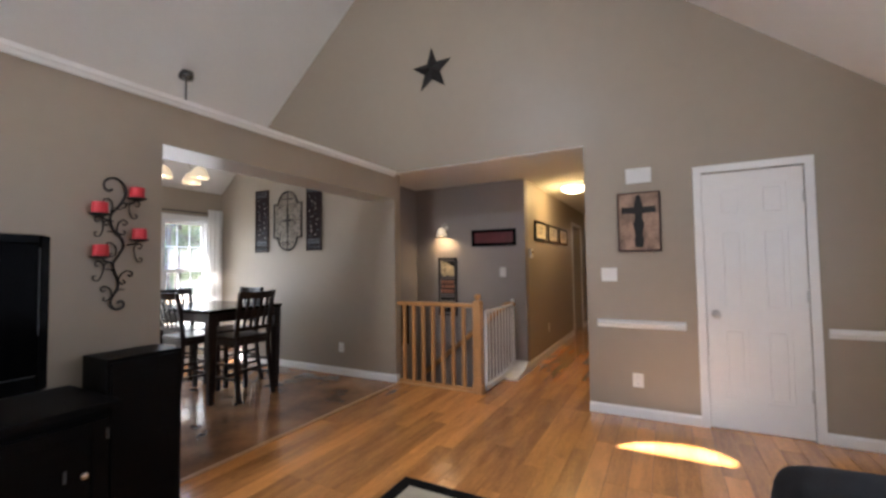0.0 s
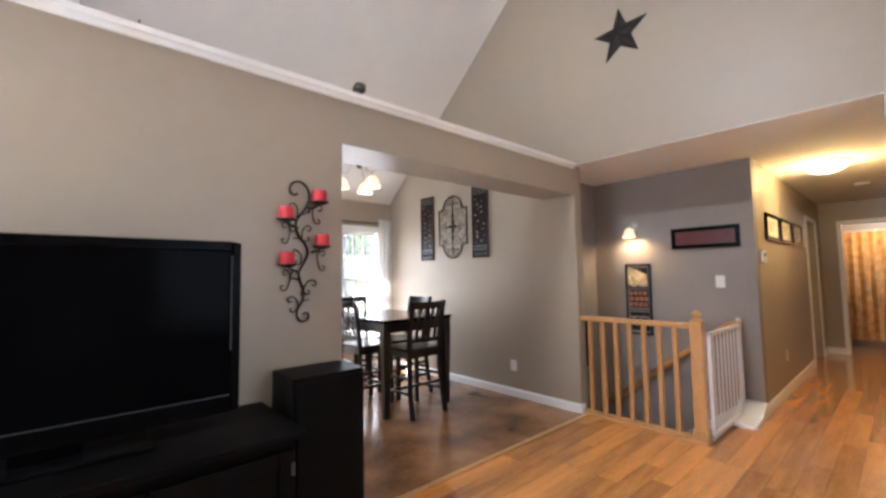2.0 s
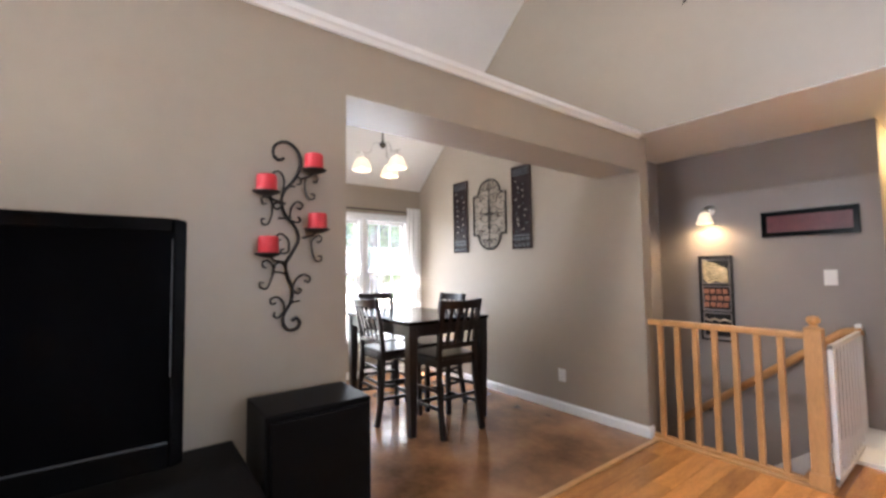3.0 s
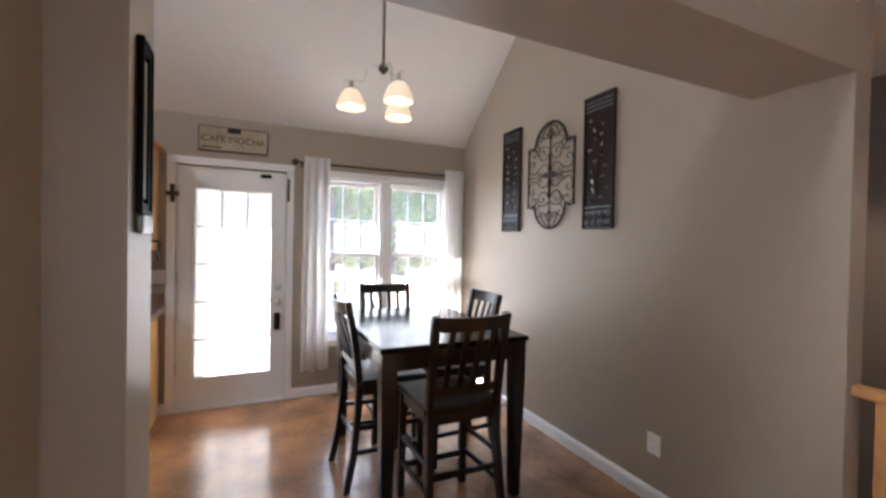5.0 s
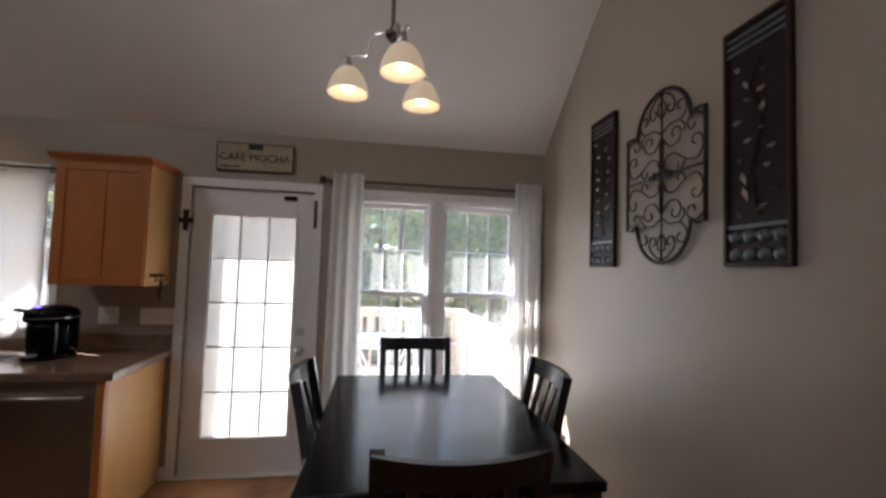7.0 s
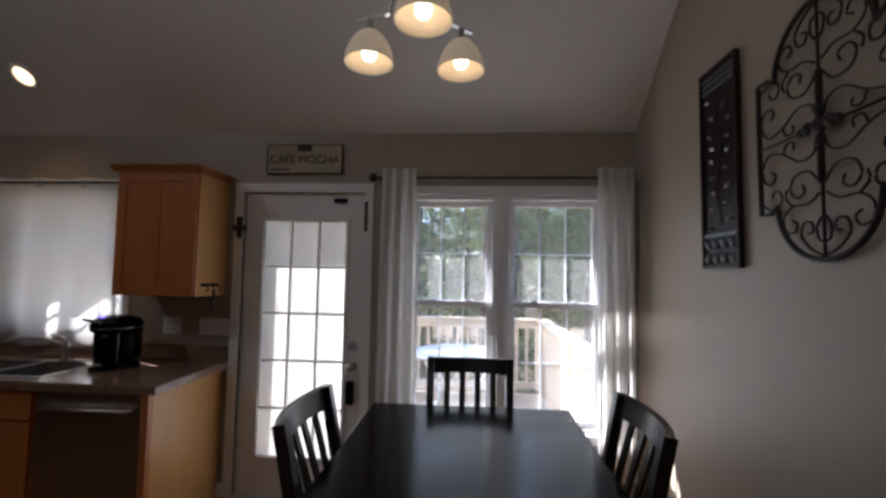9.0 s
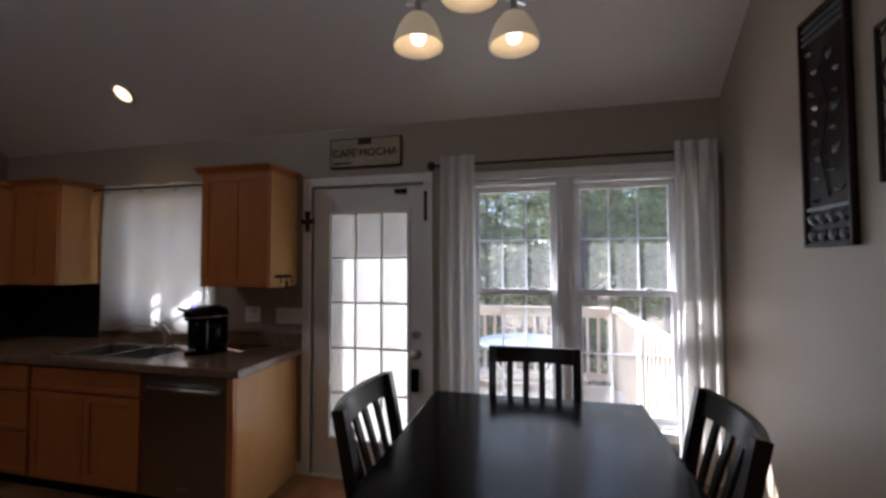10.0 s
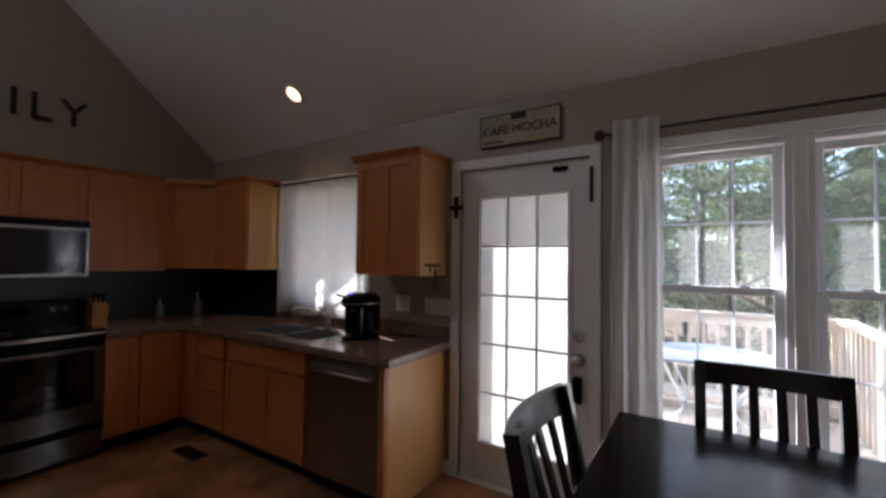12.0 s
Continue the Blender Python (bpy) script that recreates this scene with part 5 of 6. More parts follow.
kc = curtain("kitchen_curtain", "white grommet curtain hanging over the kitchen window", -0.28, 0.70, 0.96, 2.115, 3, XW + 0.055, (0, 0, 0), 0.03)
for y in (-0.20, 0.12, 0.45):
    part("grommet", lathe([(0.020, -0.004), (0.028, 0.0), (0.020, 0.004)], (0, 0, 0), 16), CHROME, kc, "", True).matrix_basis = pose(XW + 0.086, y, 2.078, 0, 90, 0)

# picture on the pantry stub
PICM = material("hazy_landscape_print", (0.33, 0.33, 0.22), 0.3, scale=3, vary=0.5)
jp = thing("framed_picture", "black deep-framed print with a silver lower ledge, on the pantry wall", "picture", (-2.747, 1.842, 1.735), turn=180)
part("frame", rect_frame(0.064, 0.245, 0.032, -0.015, -0.001, 0.004), BLACKWOOD, jp)
part("outer_bead", rect_frame(0.064, 0.245, 0.012, -0.020, -0.015, 0.002), BLACKWOOD, jp)
part("silver_ledge", box(-0.064, 0.064, -0.022, -0.001, -0.300, -0.247, 0.008), DARKSTEEL, jp, "silver lower ledge")
part("print", box(-0.033, 0.033, -0.009, -0.003, -0.198, 0.198), PICM, jp, "hazy landscape print behind glass")


# ---- kitchen ----
def shaker(parent, x0, x1, z0, z1, y, name="cabinet_door", mat=None, stile=0.055, split=False):
    """A flat-panel door or drawer front whose face stands at -y; returns the door."""
    mat = mat or MAPLE
    g = 0.003
    x0, x1, z0, z1 = x0 + g, x1 - g, z0 + g, z1 - g
    d = part(name, box(x0 + 0.01, x1 - 0.01, y - 0.012, y, z0 + 0.01, z1 - 0.01), mat, parent)
    for nm, a, b, c, e in (("stile", x0, x0 + stile, z0, z1), ("stile", x1 - stile, x1, z0, z1), ("rail", x0 + stile, x1 - stile, z0, z0 + stile), ("rail", x0 + stile, x1 - stile, z1 - stile, z1)) + ((("stile", (x0 + x1) / 2 - 0.025, (x0 + x1) / 2 + 0.025, z0 + stile, z1 - stile),) if split else ()):
        part(nm, box(a, b, y - 0.020, y - 0.002, c, e, 0.002), mat, d)
    return d


def upper_cabinet(at, turn, w, z0, z1, depth, doors, label, crown=True, ends=""):
    t = thing("wall_cabinet", label, "cabinet", (at[0], at[1], 0), "maple kitchen wall cabinets", turn)
    part("body", box(0, w, -depth + 0.02, 0, z0, z1, 0.002), MAPLE, t)
    for i in range(doors):
        shaker(t, w * i / doors, w * (i + 1) / doors, z0, z1, -depth + 0.02, split=w / doors > 0.45 and "door" in label)
    if crown:
        pts = [(0, 0), (0.008, 0), (0.012, 0.012), (0.032, 0.030), (0.038, 0.042), (0, 0.042)]
        bm = prism([(-depth - a + 0.0, z1 + z - 0.005) for a, z in pts] + [], "x", -0.03 if "l" in ends else 0, w + (0.03 if "r" in ends else 0))
        if "r" in ends:
            prism([(w + a, z1 + z - 0.005) for a, z in pts], "y", -depth, 0, bm)
        if "l" in ends:
            prism([(-a, z1 + z - 0.005) for a, z in pts], "y", -depth, 0, bm)
        part("crown_moulding", bm, MAPLE, t)
    if "r" in ends:
        part("end_panel", box(w, w + 0.004, -depth + 0.02, 0, z0, z1), MAPLE_PALE, t, "pale maple end panel")
    return t


UZ0, UZ1 = 1.33, 2.10
upper_cabinet((XW, 0.925), 90, 0.52, UZ0, UZ1, 0.33, 1, "honey maple wall cabinet beside the door, doors closed", True, "rl")
upper_cabinet((XW, -0.86), 90, 0.50, UZ0, UZ1, 0.33, 1, "honey maple wall cabinet beside the curtain, door closed", True, "r")
t = thing("corner_wall_cabinet", "honey maple diagonal corner wall cabinet, door closed", "cabinet", (XW, YS, 0), "maple kitchen wall cabinets")
part("body", prism([(0, 0), (0.60, 0), (0.60, 0.31), (0.31, 0.60), (0, 0.60)], "z", UZ0, UZ1), MAPLE, t)
L = 0.29 * math.sqrt(2)
cd = shaker(t, 0, L, UZ0, UZ1, 0.0)
cd.matrix_basis = pose(0.604, 0.316, 0, 0, 0, 135)
bm = prism([(0.60, 0.31), (0.31, 0.60), (0.31, 0.64), (0.34, 0.65), (0.65, 0.34), (0.64, 0.31)], "z", UZ1 - 0.005, UZ1 + 0.037)
part("crown_moulding", bm, MAPLE, t)
upper_cabinet((-4.09, YS), 180, 0.57, UZ0 - 0.02, UZ1, 0.33, 1, "honey maple wall cabinet beside the microwave, door closed")
upper_cabinet((-3.33, YS), 180, 0.76, 1.70, UZ1, 0.33, 2, "honey maple cabinet above the microwave, doors closed")
upper_cabinet((-2.99, YS), 180, 0.34, UZ0 - 0.02, UZ1, 0.33, 1, "honey maple wall cabinet, door closed")
CT = 0.885


def base_cabinet(at, turn, w, depth, fronts, label):
    """fronts: (x0, x1, z0, z1) fractions of the face in metres."""
    t = thing("base_cabinet", label, "cabinet", (at[0], at[1], 0), "maple kitchen base cabinets", turn)
    if "sink" in label:     # open above, for the bowls
        bm = box(0, w, -depth, 0, 0.10, CT - 0.20, 0.002)
        bm_box(bm, 0, w, -depth, -depth + 0.02, CT - 0.20, CT - 0.04)
    else:
        bm = box(0, w, -depth, 0, 0.10, CT - 0.04, 0.002)
    part("body", bm, MAPLE, t)
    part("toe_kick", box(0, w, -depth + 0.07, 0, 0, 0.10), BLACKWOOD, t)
    for x0, x1, z0, z1, nm in fronts:
        shaker(t, x0, x1, z0, z1, -depth, nm, stile=0.05 if nm == "cabinet_door" else 0.03)
    return t


FD, FS = 0.62, 0.72
base_cabinet((XW, -0.10), 90, 0.92, FD, [(0.02, 0.90, 0.68, 0.83, "drawer_front"), (0.02, 0.46, 0.12, 0.67, "cabinet_door"), (0.46, 0.90, 0.12, 0.67, "cabinet_door")], "honey maple sink base cabinet, doors closed")
base_cabinet((XW, -0.50), 90, 0.40, FD, [(0.02, 0.39, 0.66, 0.83, "drawer_front"), (0.02, 0.39, 0.40, 0.65, "drawer_front"), (0.02, 0.39, 0.12, 0.39, "drawer_front")], "honey maple three-drawer base cabinet")
t = thing("corner_base_cabinet", "honey maple corner base cabinet", "cabinet", (XW, YS, 0), "maple kitchen base cabinets")
part("body", prism([(0, 0), (0.96, 0), (0.96, FS), (0.62, FS), (0.62, 0.96), (0, 0.96)], "z", 0.10, CT - 0.04), MAPLE, t)
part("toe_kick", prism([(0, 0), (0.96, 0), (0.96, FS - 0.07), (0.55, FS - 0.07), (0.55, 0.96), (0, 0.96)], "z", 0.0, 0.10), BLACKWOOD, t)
cd = shaker(t, 0.02, 0.32, 0.12, 0.83, 0)
cd.matrix_basis = pose(0.96, FS, 0, 0, 0, 180)
cd = shaker(t, 0.02, 0.24, 0.12, 0.83, 0)
cd.matrix_basis = pose(0.62, FS, 0, 0, 0, 90)
base_cabinet((-4.095, YS), 180, 0.205, FS, [(0.0, 0.205, 0.12, 0.83, "cabinet_door")], "narrow honey maple base cabinet beside the range")
base_cabinet((-2.99, YS), 180, 0.335, FS, [(0.0, 0.335, 0.12, 0.83, "cabinet_door")], "narrow honey maple base cabinet past the range")
ep = thing("cabinet_end_panel", "pale maple end panel closing the counter run", "panel", (XW, 1.44, 0))
part("panel", box(0, FD - 0.01, 0, 0.02, 0, CT - 0.04, 0.002), MAPLE_PALE, ep)
part("face_strip", box(FD - 0.01, FD + 0.022, -0.02, 0.02, 0, CT - 0.04, 0.002), MAPLE, ep, "darker maple front edge")
dw = thing("dishwasher", "stainless steel dishwasher with a bar handle under the counter", "dishwasher", (XW, 0.825, 0), turn=90)
part("door", box(0, 0.595, -FD - 0.02, -FD + 0.03, 0.11, CT - 0.045, 0.006), STEEL, dw)
part("body", box(0.005, 0.59, -FD + 0.03, -0.02, 0.02, CT - 0.05), BLACK, dw)
part("control_strip", box(0.01, 0.585, -FD - 0.012, -FD + 0.02, CT - 0.048, CT - 0.04), BLACK, dw)
part("kick_plate", box(0.0, 0.595, -FD + 0.05, -FD + 0.06, 0.0, 0.11), BLACK, dw)
hd = part("handle", tube([(0.05, -FD - 0.02, 0.755), (0.06, -FD - 0.055, 0.755), (0.535, -FD - 0.055, 0.755), (0.545, -FD - 0.02, 0.755)], 0.011, None, 8), CHROME, dw, "bar handle", True)
part("badge", box(0.26, 0.33, -FD - 0.022, -FD - 0.019, 0.17, 0.18), CHROME, dw)
# worktop with the sink cut out of it
SX0, SX1, SY0, SY1 = -5.10, -4.69, 0.02, 0.76
wt = thing("worktop", "brown granite-look laminate worktop with a rolled edge", "worktop", (0, 0, 0))
FX, FY = XW + FD + 0.03, YS + FS + 0.03
for a, b, c, e in ((XW, SX0, SY0, SY1), (SX1, FX, SY0, SY1), (XW, FX, SY1, 1.495), (XW, FX, YS, SY0), (FX, -4.095, YS, FY)):
    part("slab", box(a, b, c, e, CT - 0.04, CT), COUNTER, wt)
part("slab", box(-3.325, -2.985, YS, FY, CT - 0.04, CT), COUNTER, wt)
bm = box(FX, FX + 0.012, FY, 1.495, CT - 0.045, CT - 0.003, 0.004)
bm_box(bm, FX + 0.012, -4.095, FY, FY + 0.012, CT - 0.045, CT - 0.003, 0.004)
bm_box(bm, XW, FX + 0.012, 1.495, 1.507, CT - 0.045, CT - 0.003, 0.004)
part("edge", bm, COUNTER, wt)
part("upstand", box(XW, XW + 0.018, -0.36, 1.495, CT, CT + 0.10, 0.003), COUNTER, wt)
bs = structure("backsplash", bm_box(box(XW, -2.985, YS, YS + 0.008, CT, UZ0), XW, XW + 0.008, YS + 0.008, -0.36, CT, UZ0), SPLASH, "dark backsplash between counter and cabinets", "backsplash")
SINKSTEEL = material("polished_sink_steel", (0.50, 0.49, 0.48), 0.34, metal=1.0, scale=14, vary=0.08, bump=0.02, bump_scale=80)
sk = thing("kitchen_sink", "stainless double-bowl kitchen sink set in the worktop", "sink", (0, 0, CT))
bm = bmesh.new()
for a, b, c, e in ((SX0 - 0.012, SX0 + 0.05, SY0 - 0.012, SY1 + 0.012), (SX1 - 0.015, SX1 + 0.012, SY0 - 0.012, SY1 + 0.012), (SX0 + 0.05, SX1 - 0.015, SY0 - 0.012, SY0 + 0.015), (SX0 + 0.05, SX1 - 0.015, SY1 - 0.015, SY1 + 0.012), (SX0 + 0.05, SX1 - 0.015, 0.38, 0.41)):
    bm_box(bm, a, b, c, e, -0.004, 0.005, 0.002)
part("rim", bm, SINKSTEEL, sk)
for a, b in ((SY0 + 0.015, 0.38), (0.41, SY1 - 0.015)):
    bm = box(SX0 + 0.05, SX1 - 0.015, a, b, -0.17, -0.165)
    for p in ((SX0 + 0.047, SX0 + 0.05, a, b), (SX1 - 0.015, SX1 - 0.012, a, b), (SX0 + 0.05, SX1 - 0.015, a - 0.003, a), (SX0 + 0.05, SX1 - 0.015, b, b + 0.003)):
        bm_box(bm, *p, -0.17, 0.0)
    part("bowl", bm, SINKSTEEL, sk)
fa = thing("faucet", "chrome arched kitchen faucet with a lever", "faucet", (SX0 + 0.02, 0.50, CT + 0.005))
part("body", lathe([(0, 0), (0.03, 0), (0.028, 0.01), (0.02, 0.03), (0.019, 0.11), (0.012, 0.12), (0, 0.12)], (0, 0, 0), 16), CHROME, fa, "", True)
part("spout", tube([(0, 0, 0.06), (0.02, -0.03, 0.11), (0.05, -0.10, 0.150), (0.09, -0.19, 0.165), (0.12, -0.25, 0.150), (0.13, -0.27, 0.125)], 0.010, None, 8), CHROME, fa, "", True)
part("lever", tube([(0, 0, 0.12), (0.0, -0.03, 0.15), (0.01, -0.10, 0.17)], 0.008, None, 8, 0.7), CHROME, fa, "", True)
# coffee machine
INDIGO = material("blue_indicator", (0.10, 0.06, 0.55), 0.3, emit=1.0)
cm = thing("coffee_maker", "glossy black pod coffee maker on the worktop", "coffee maker", (-4.99, 0.93, CT), turn=60)
def ell(profile, sx, sy, at=(0, 0, 0), n=28):
    bm = lathe(profile, (0, 0, 0), n)
    for v in bm.verts:
        v.co = (v.co.x * sx + at[0], v.co.y * sy + at[1], v.co.z + at[2])
    return bm
part("base", ell([(0, 0), (0.112, 0), (0.116, 0.01), (0.112, 0.03), (0, 0.032)], 0.95, 1.15), BLACK, cm, "", True)
part("column", ell([(0, 0.03), (0.108, 0.03), (0.111, 0.08), (0.113, 0.16), (0.112, 0.235), (0, 0.235)], 1.0, 1.1, (0, 0.01, 0)), BLACK, cm, "", True)
part("head", ell([(0, 0.225), (0.114, 0.225), (0.121, 0.245), (0.119, 0.27), (0.104, 0.297), (0.066, 0.316), (0, 0.322)], 0.98, 1.15), BLACK, cm, "", True)
part("band", ell([(0.1195, 0.243), (0.1225, 0.247), (0.1195, 0.251)], 0.98, 1.15), CHROME, cm, "thin chrome band", True)
part("handle", tube([(-0.075, -0.11, 0.285), (-0.05, -0.155, 0.300), (0.05, -0.155, 0.300), (0.075, -0.11, 0.285)], 0.010, None, 8), TRIMLINE, cm, "grey lift handle", True)
for sx in (-1, 1):
    part("side_trim", tube([(sx * 0.108, -0.03, 0.04), (sx * 0.112, -0.03, 0.14), (sx * 0.112, -0.03, 0.22)], 0.005, None, 6), CHROME, cm, "chrome side trim", True)
part("water_tank", ell([(0, 0.02), (0.05, 0.02), (0.053, 0.26), (0.04, 0.27), (0, 0.27)], 0.8, 1.6, (-0.115, 0.03, 0)), SCREEN, cm, "", True)
part("drip_tray", box(-0.06, 0.06, -0.14, -0.06, 0.028, 0.04, 0.004), CHROME, cm)
part("indicator", box(-0.035, 0.03, -0.09, -0.05, 0.308, 0.316, 0.003), INDIGO, cm, "blue lit indicator")
# microwave and range
mw = thing("microwave", "stainless over-range microwave with a dark window", "microwave", (-3.335, YS, 1.27), turn=180)
part("body", box(0, 0.755, -0.37, 0, 0, 0.425), BLACK, mw)
bm = rect_frame(0.285, 0.185, 0.024, -0.40, -0.37, 0.004)
bmesh.ops.translate(bm, verts=bm.verts, vec=(0.468, 0, 0.19))
part("door_frame", bm, STEEL, mw, "stainless door frame")
part("window", box(0.205, 0.731, -0.394, -0.372, 0.027, 0.353), OVENGLASS, mw, "dark glass window")
part("control_panel", box(0.0, 0.18, -0.395, -0.37, 0.0, 0.375, 0.004), OVENGLASS, mw)
part("handle", tube([(0.20, -0.40, 0.04), (0.20, -0.425, 0.06), (0.20, -0.425, 0.32), (0.20, -0.40, 0.34)], 0.010, None, 8), CHROME, mw, "", True)
part("top_vent", box(0.0, 0.755, -0.39, -0.36, 0.376, 0.425, 0.003), BLACK, mw)
for k in range(3):
    part("button_row", box(0.03, 0.15, -0.397, -0.394, 0.08 + 0.05 * k, 0.10 + 0.05 * k), BLACK, mw)
rn = thing("range", "stainless electric range with a black glass top and oven window", "range", (-3.335, YS + 0.10, 0), turn=180)
part("body", box(0, 0.755, -0.62, -0.02, 0.03, 0.895), BLACK, rn)
part("cooktop", box(-0.002, 0.757, -0.655, -0.02, 0.895, 0.915, 0.006), OVENGLASS, rn, "black glass cooktop")
for x, y, r in ((0.2, -0.2, 0.08), (0.56, -0.2, 0.10), (0.2, -0.47, 0.105), (0.56, -0.47, 0.08)):
    part("burner_ring", lathe([(r - 0.004, 0), (r, 0.001), (r + 0.004, 0)], (x, y, 0.9155), 24), CHROME, rn)
part("backguard", box(0, 0.755, -0.09, 0, 0.90, 1.09, 0.012), BLACK, rn)
part("display", box(0.28, 0.48, -0.094, -0.088, 0.99, 1.05), SCREEN, rn)
for x in (0.07, 0.15, 0.60, 0.68):
    part("control_knob", lathe([(0, 0), (0.022, 0), (0.018, 0.02), (0, 0.022)], (0, 0, 0), 14), CHROME, rn, "", True).matrix_basis = pose(x, -0.09, 1.02, 90, 0, 0)
def bowed(x0, x1, z0, z1, y, bow, t, n=12):
    bm = bmesh.new()
    rings = []
    for i in range(n + 1):
        u = i / n
        yy = y - bow * (1 - (2 * u - 1) ** 2)
        rings.append([bm.verts.new((x0 + (x1 - x0) * u, yy + dy, z)) for dy, z in ((0, z0), (0, z1), (t, z1), (t, z0))])
    for a, b in zip(rings, rings[1:]):
        for i in range(4):
            bm.faces.new((a[i], a[(i + 1) % 4], b[(i + 1) % 4], b[i]))
    bm.faces.new(rings[0]), bm.faces.new(rings[-1])
    bmesh.ops.recalc_face_normals(bm, faces=bm.faces)
    return bm
od = part("oven_door", bowed(0, 0.755, 0.26, 0.86, -0.64, 0.03, 0.03), DARKSTEEL, rn, "stainless oven door")
part("oven_window", bowed(0.055, 0.70, 0.40, 0.765, -0.650, 0.028, 0.02), OVENGLASS, od, "dark oven window")
part("oven_handle", tube([(0.05, -0.66, 0.79), (0.08, -0.70, 0.79), (0.375, -0.72, 0.79), (0.675, -0.70, 0.79), (0.705, -0.66, 0.79)], 0.016, None, 10), DARKSTEEL, od, "", True)
part("control_lip", bowed(0, 0.755, 0.875, 0.893, -0.645, 0.03, 0.03), CHROME, rn, "thin steel front edge")
part("front_band", bowed(0.004, 0.751, 0.80, 0.874, -0.646, 0.03, 0.02), BLACK, rn, "black band behind the oven handle")
wd = part("warming_drawer", bowed(0, 0.755, 0.05, 0.25, -0.635, 0.03, 0.03), DARKSTEEL, rn, "stainless drawer")
part("drawer_handle", bowed(0.0, 0.755, 0.215, 0.248, -0.66, 0.035, 0.025), BLACK, wd)
for x in (0.04, 0.715):
    for y in (-0.58, -0.06):
        part("foot", lathe([(0, 0), (0.015, 0), (0.015, 0.03), (0, 0.03)], (x, y, 0), 10), BLACK, rn)
po = thing("stockpot", "dark ribbed cooking pot on the range", "pot", (-3.55, YS + 0.20, 0.916))
part("pot", lathe([(0, 0), (0.10, 0), (0.105, 0.01), (0.105, 0.10), (0.11, 0.105), (0.0, 0.105)], (0, 0, 0), 24), BLACK, po, "", True)
part("lid", lathe([(0.108, 0.105), (0.09, 0.125), (0.02, 0.135), (0.015, 0.16), (0, 0.162)], (0, 0, 0), 24), STEEL, po, "steel lid", True)
kb = thing("knife_block", "light wooden knife block on the worktop", "knife block", (-4.20, YS + 0.22, CT), turn=180)
part("block", prism([(-0.07, 0), (0.06, 0), (0.02, 0.20), (-0.10, 0.14)], "x", -0.05, 0.05), MAPLE_PALE, kb)
for i in range(3):
    part("knife_handle", tube([(-0.03 + 0.03 * i, -0.03, 0.16), (-0.03 + 0.03 * i, -0.055, 0.25)], 0.010, None, 6), BLACK, kb)
BOTTLE = material("grey_bottle_plastic", (0.14, 0.14, 0.135), 0.3)
for x, y, h, r in ((-4.66, -1.22, 0.17, 0.03), (-4.93, -1.10, 0.21, 0.036)):
    b = thing("soap_bottle", "grey bottle with a metal pump on the worktop", "bottle", (x, y, CT))
    part("bottle", lathe([(0, 0), (r, 0), (r * 1.05, 0.02), (r * 1.05, h * 0.6), (r * 0.5, h * 0.75), (r * 0.4, h * 0.8), (0, h * 0.8)], (0, 0, 0), 18), BOTTLE, b, "", True)
    part("pump", tube([(0, 0, h * 0.8), (0, 0, h), (0.03, 0.02, h * 0.98)], 0.007, None, 6), CHROME, b)
hk = thing("hook_rack", "black iron hook rack with keys on the cabinet end", "hook rack", (-5.08, 1.453, 1.40), turn=180)
part("bar", box(-0.08, 0.08, -0.012, 0.0, -0.008, 0.008, 0.002), IRON, hk)
for x in (-0.06, 0, 0.06):
    part("hook", tube([(x, -0.012, 0), (x, -0.03, -0.01), (x, -0.035, -0.03), (x, -0.022, -0.04)], 0.004), IRON, hk)
part("keys", tube([(0.0, -0.03, -0.035), (0.01, -0.03, -0.08), (-0.01, -0.028, -0.12), (0.012, -0.03, -0.15)], 0.010, None, 6), TRIMLINE, hk, "bunch of metal keys")
wl_ = thing("wall_letters", "large dark letters above the kitchen cabinets", "letters", (-3.87, YS, 2.59))
for k, c in ((0.15, "I"), (0.0, "L"), (-0.205, "Y")):
    rot_text("letter", c, 0.30, IRON, wl_, pose(k, 0.012, 0, 90, 0, 180), 0.010)
fv = thing("floor_register", "dark metal floor register by the cabinets", "vent", (-4.46, -0.24, 0.0), turn=90)
part("frame", rect_frame(0.15, 0.06, 0.012, -0.002, 0.004), BRONZE, fv).matrix_basis = pose(0, 0, 0.003, -90, 0, 0)
for i in range(9):
    part("louvre", box(-0.13 + 0.03 * i, -0.118 + 0.03 * i, -0.05, 0.05, 0.001, 0.004), BRONZE, fv)
part("well", box(-0.14, 0.14, -0.05, 0.05, 0.0005, 0.001), BLACK, fv)
# recessed light and track light on the slope
slope = math.degrees(math.atan(PITCH))
dl = thing("recessed_light", "lit recessed ceiling light with a white ring", "lamp", (-4.93, 0.23, roof(-4.93)))
dl.matrix_basis = pose(-4.93, 0.23, roof(-4.93), 0, -slope, 0)
part("ring", lathe([(0.062, -0.002), (0.066, -0.010), (0.082, -0.010), (0.086, 0.0), (0.062, 0.0)], (0, 0, 0), 28), WHITE, dl, "", True)
part("lamp_face", lathe([(0, -0.004), (0.050, -0.003), (0.062, 0.0), (0, 0.0)], (0, 0, 0), 24), SPOTM, dl, "lit lamp face")
tk = thing("track_light", "nickel track light with small spot heads on the sloped ceiling", "track light", (-4.04, 0.35, roof(-4.04)))
part("track", box(-0.012, 0.012, -0.62, 0.60, -0.075, -0.055, 0.002), BRONZE, tk)
part("power_box", box(-0.04, 0.04, 0.03, 0.15, -0.085, 0.03, 0.006), CHROME, tk)
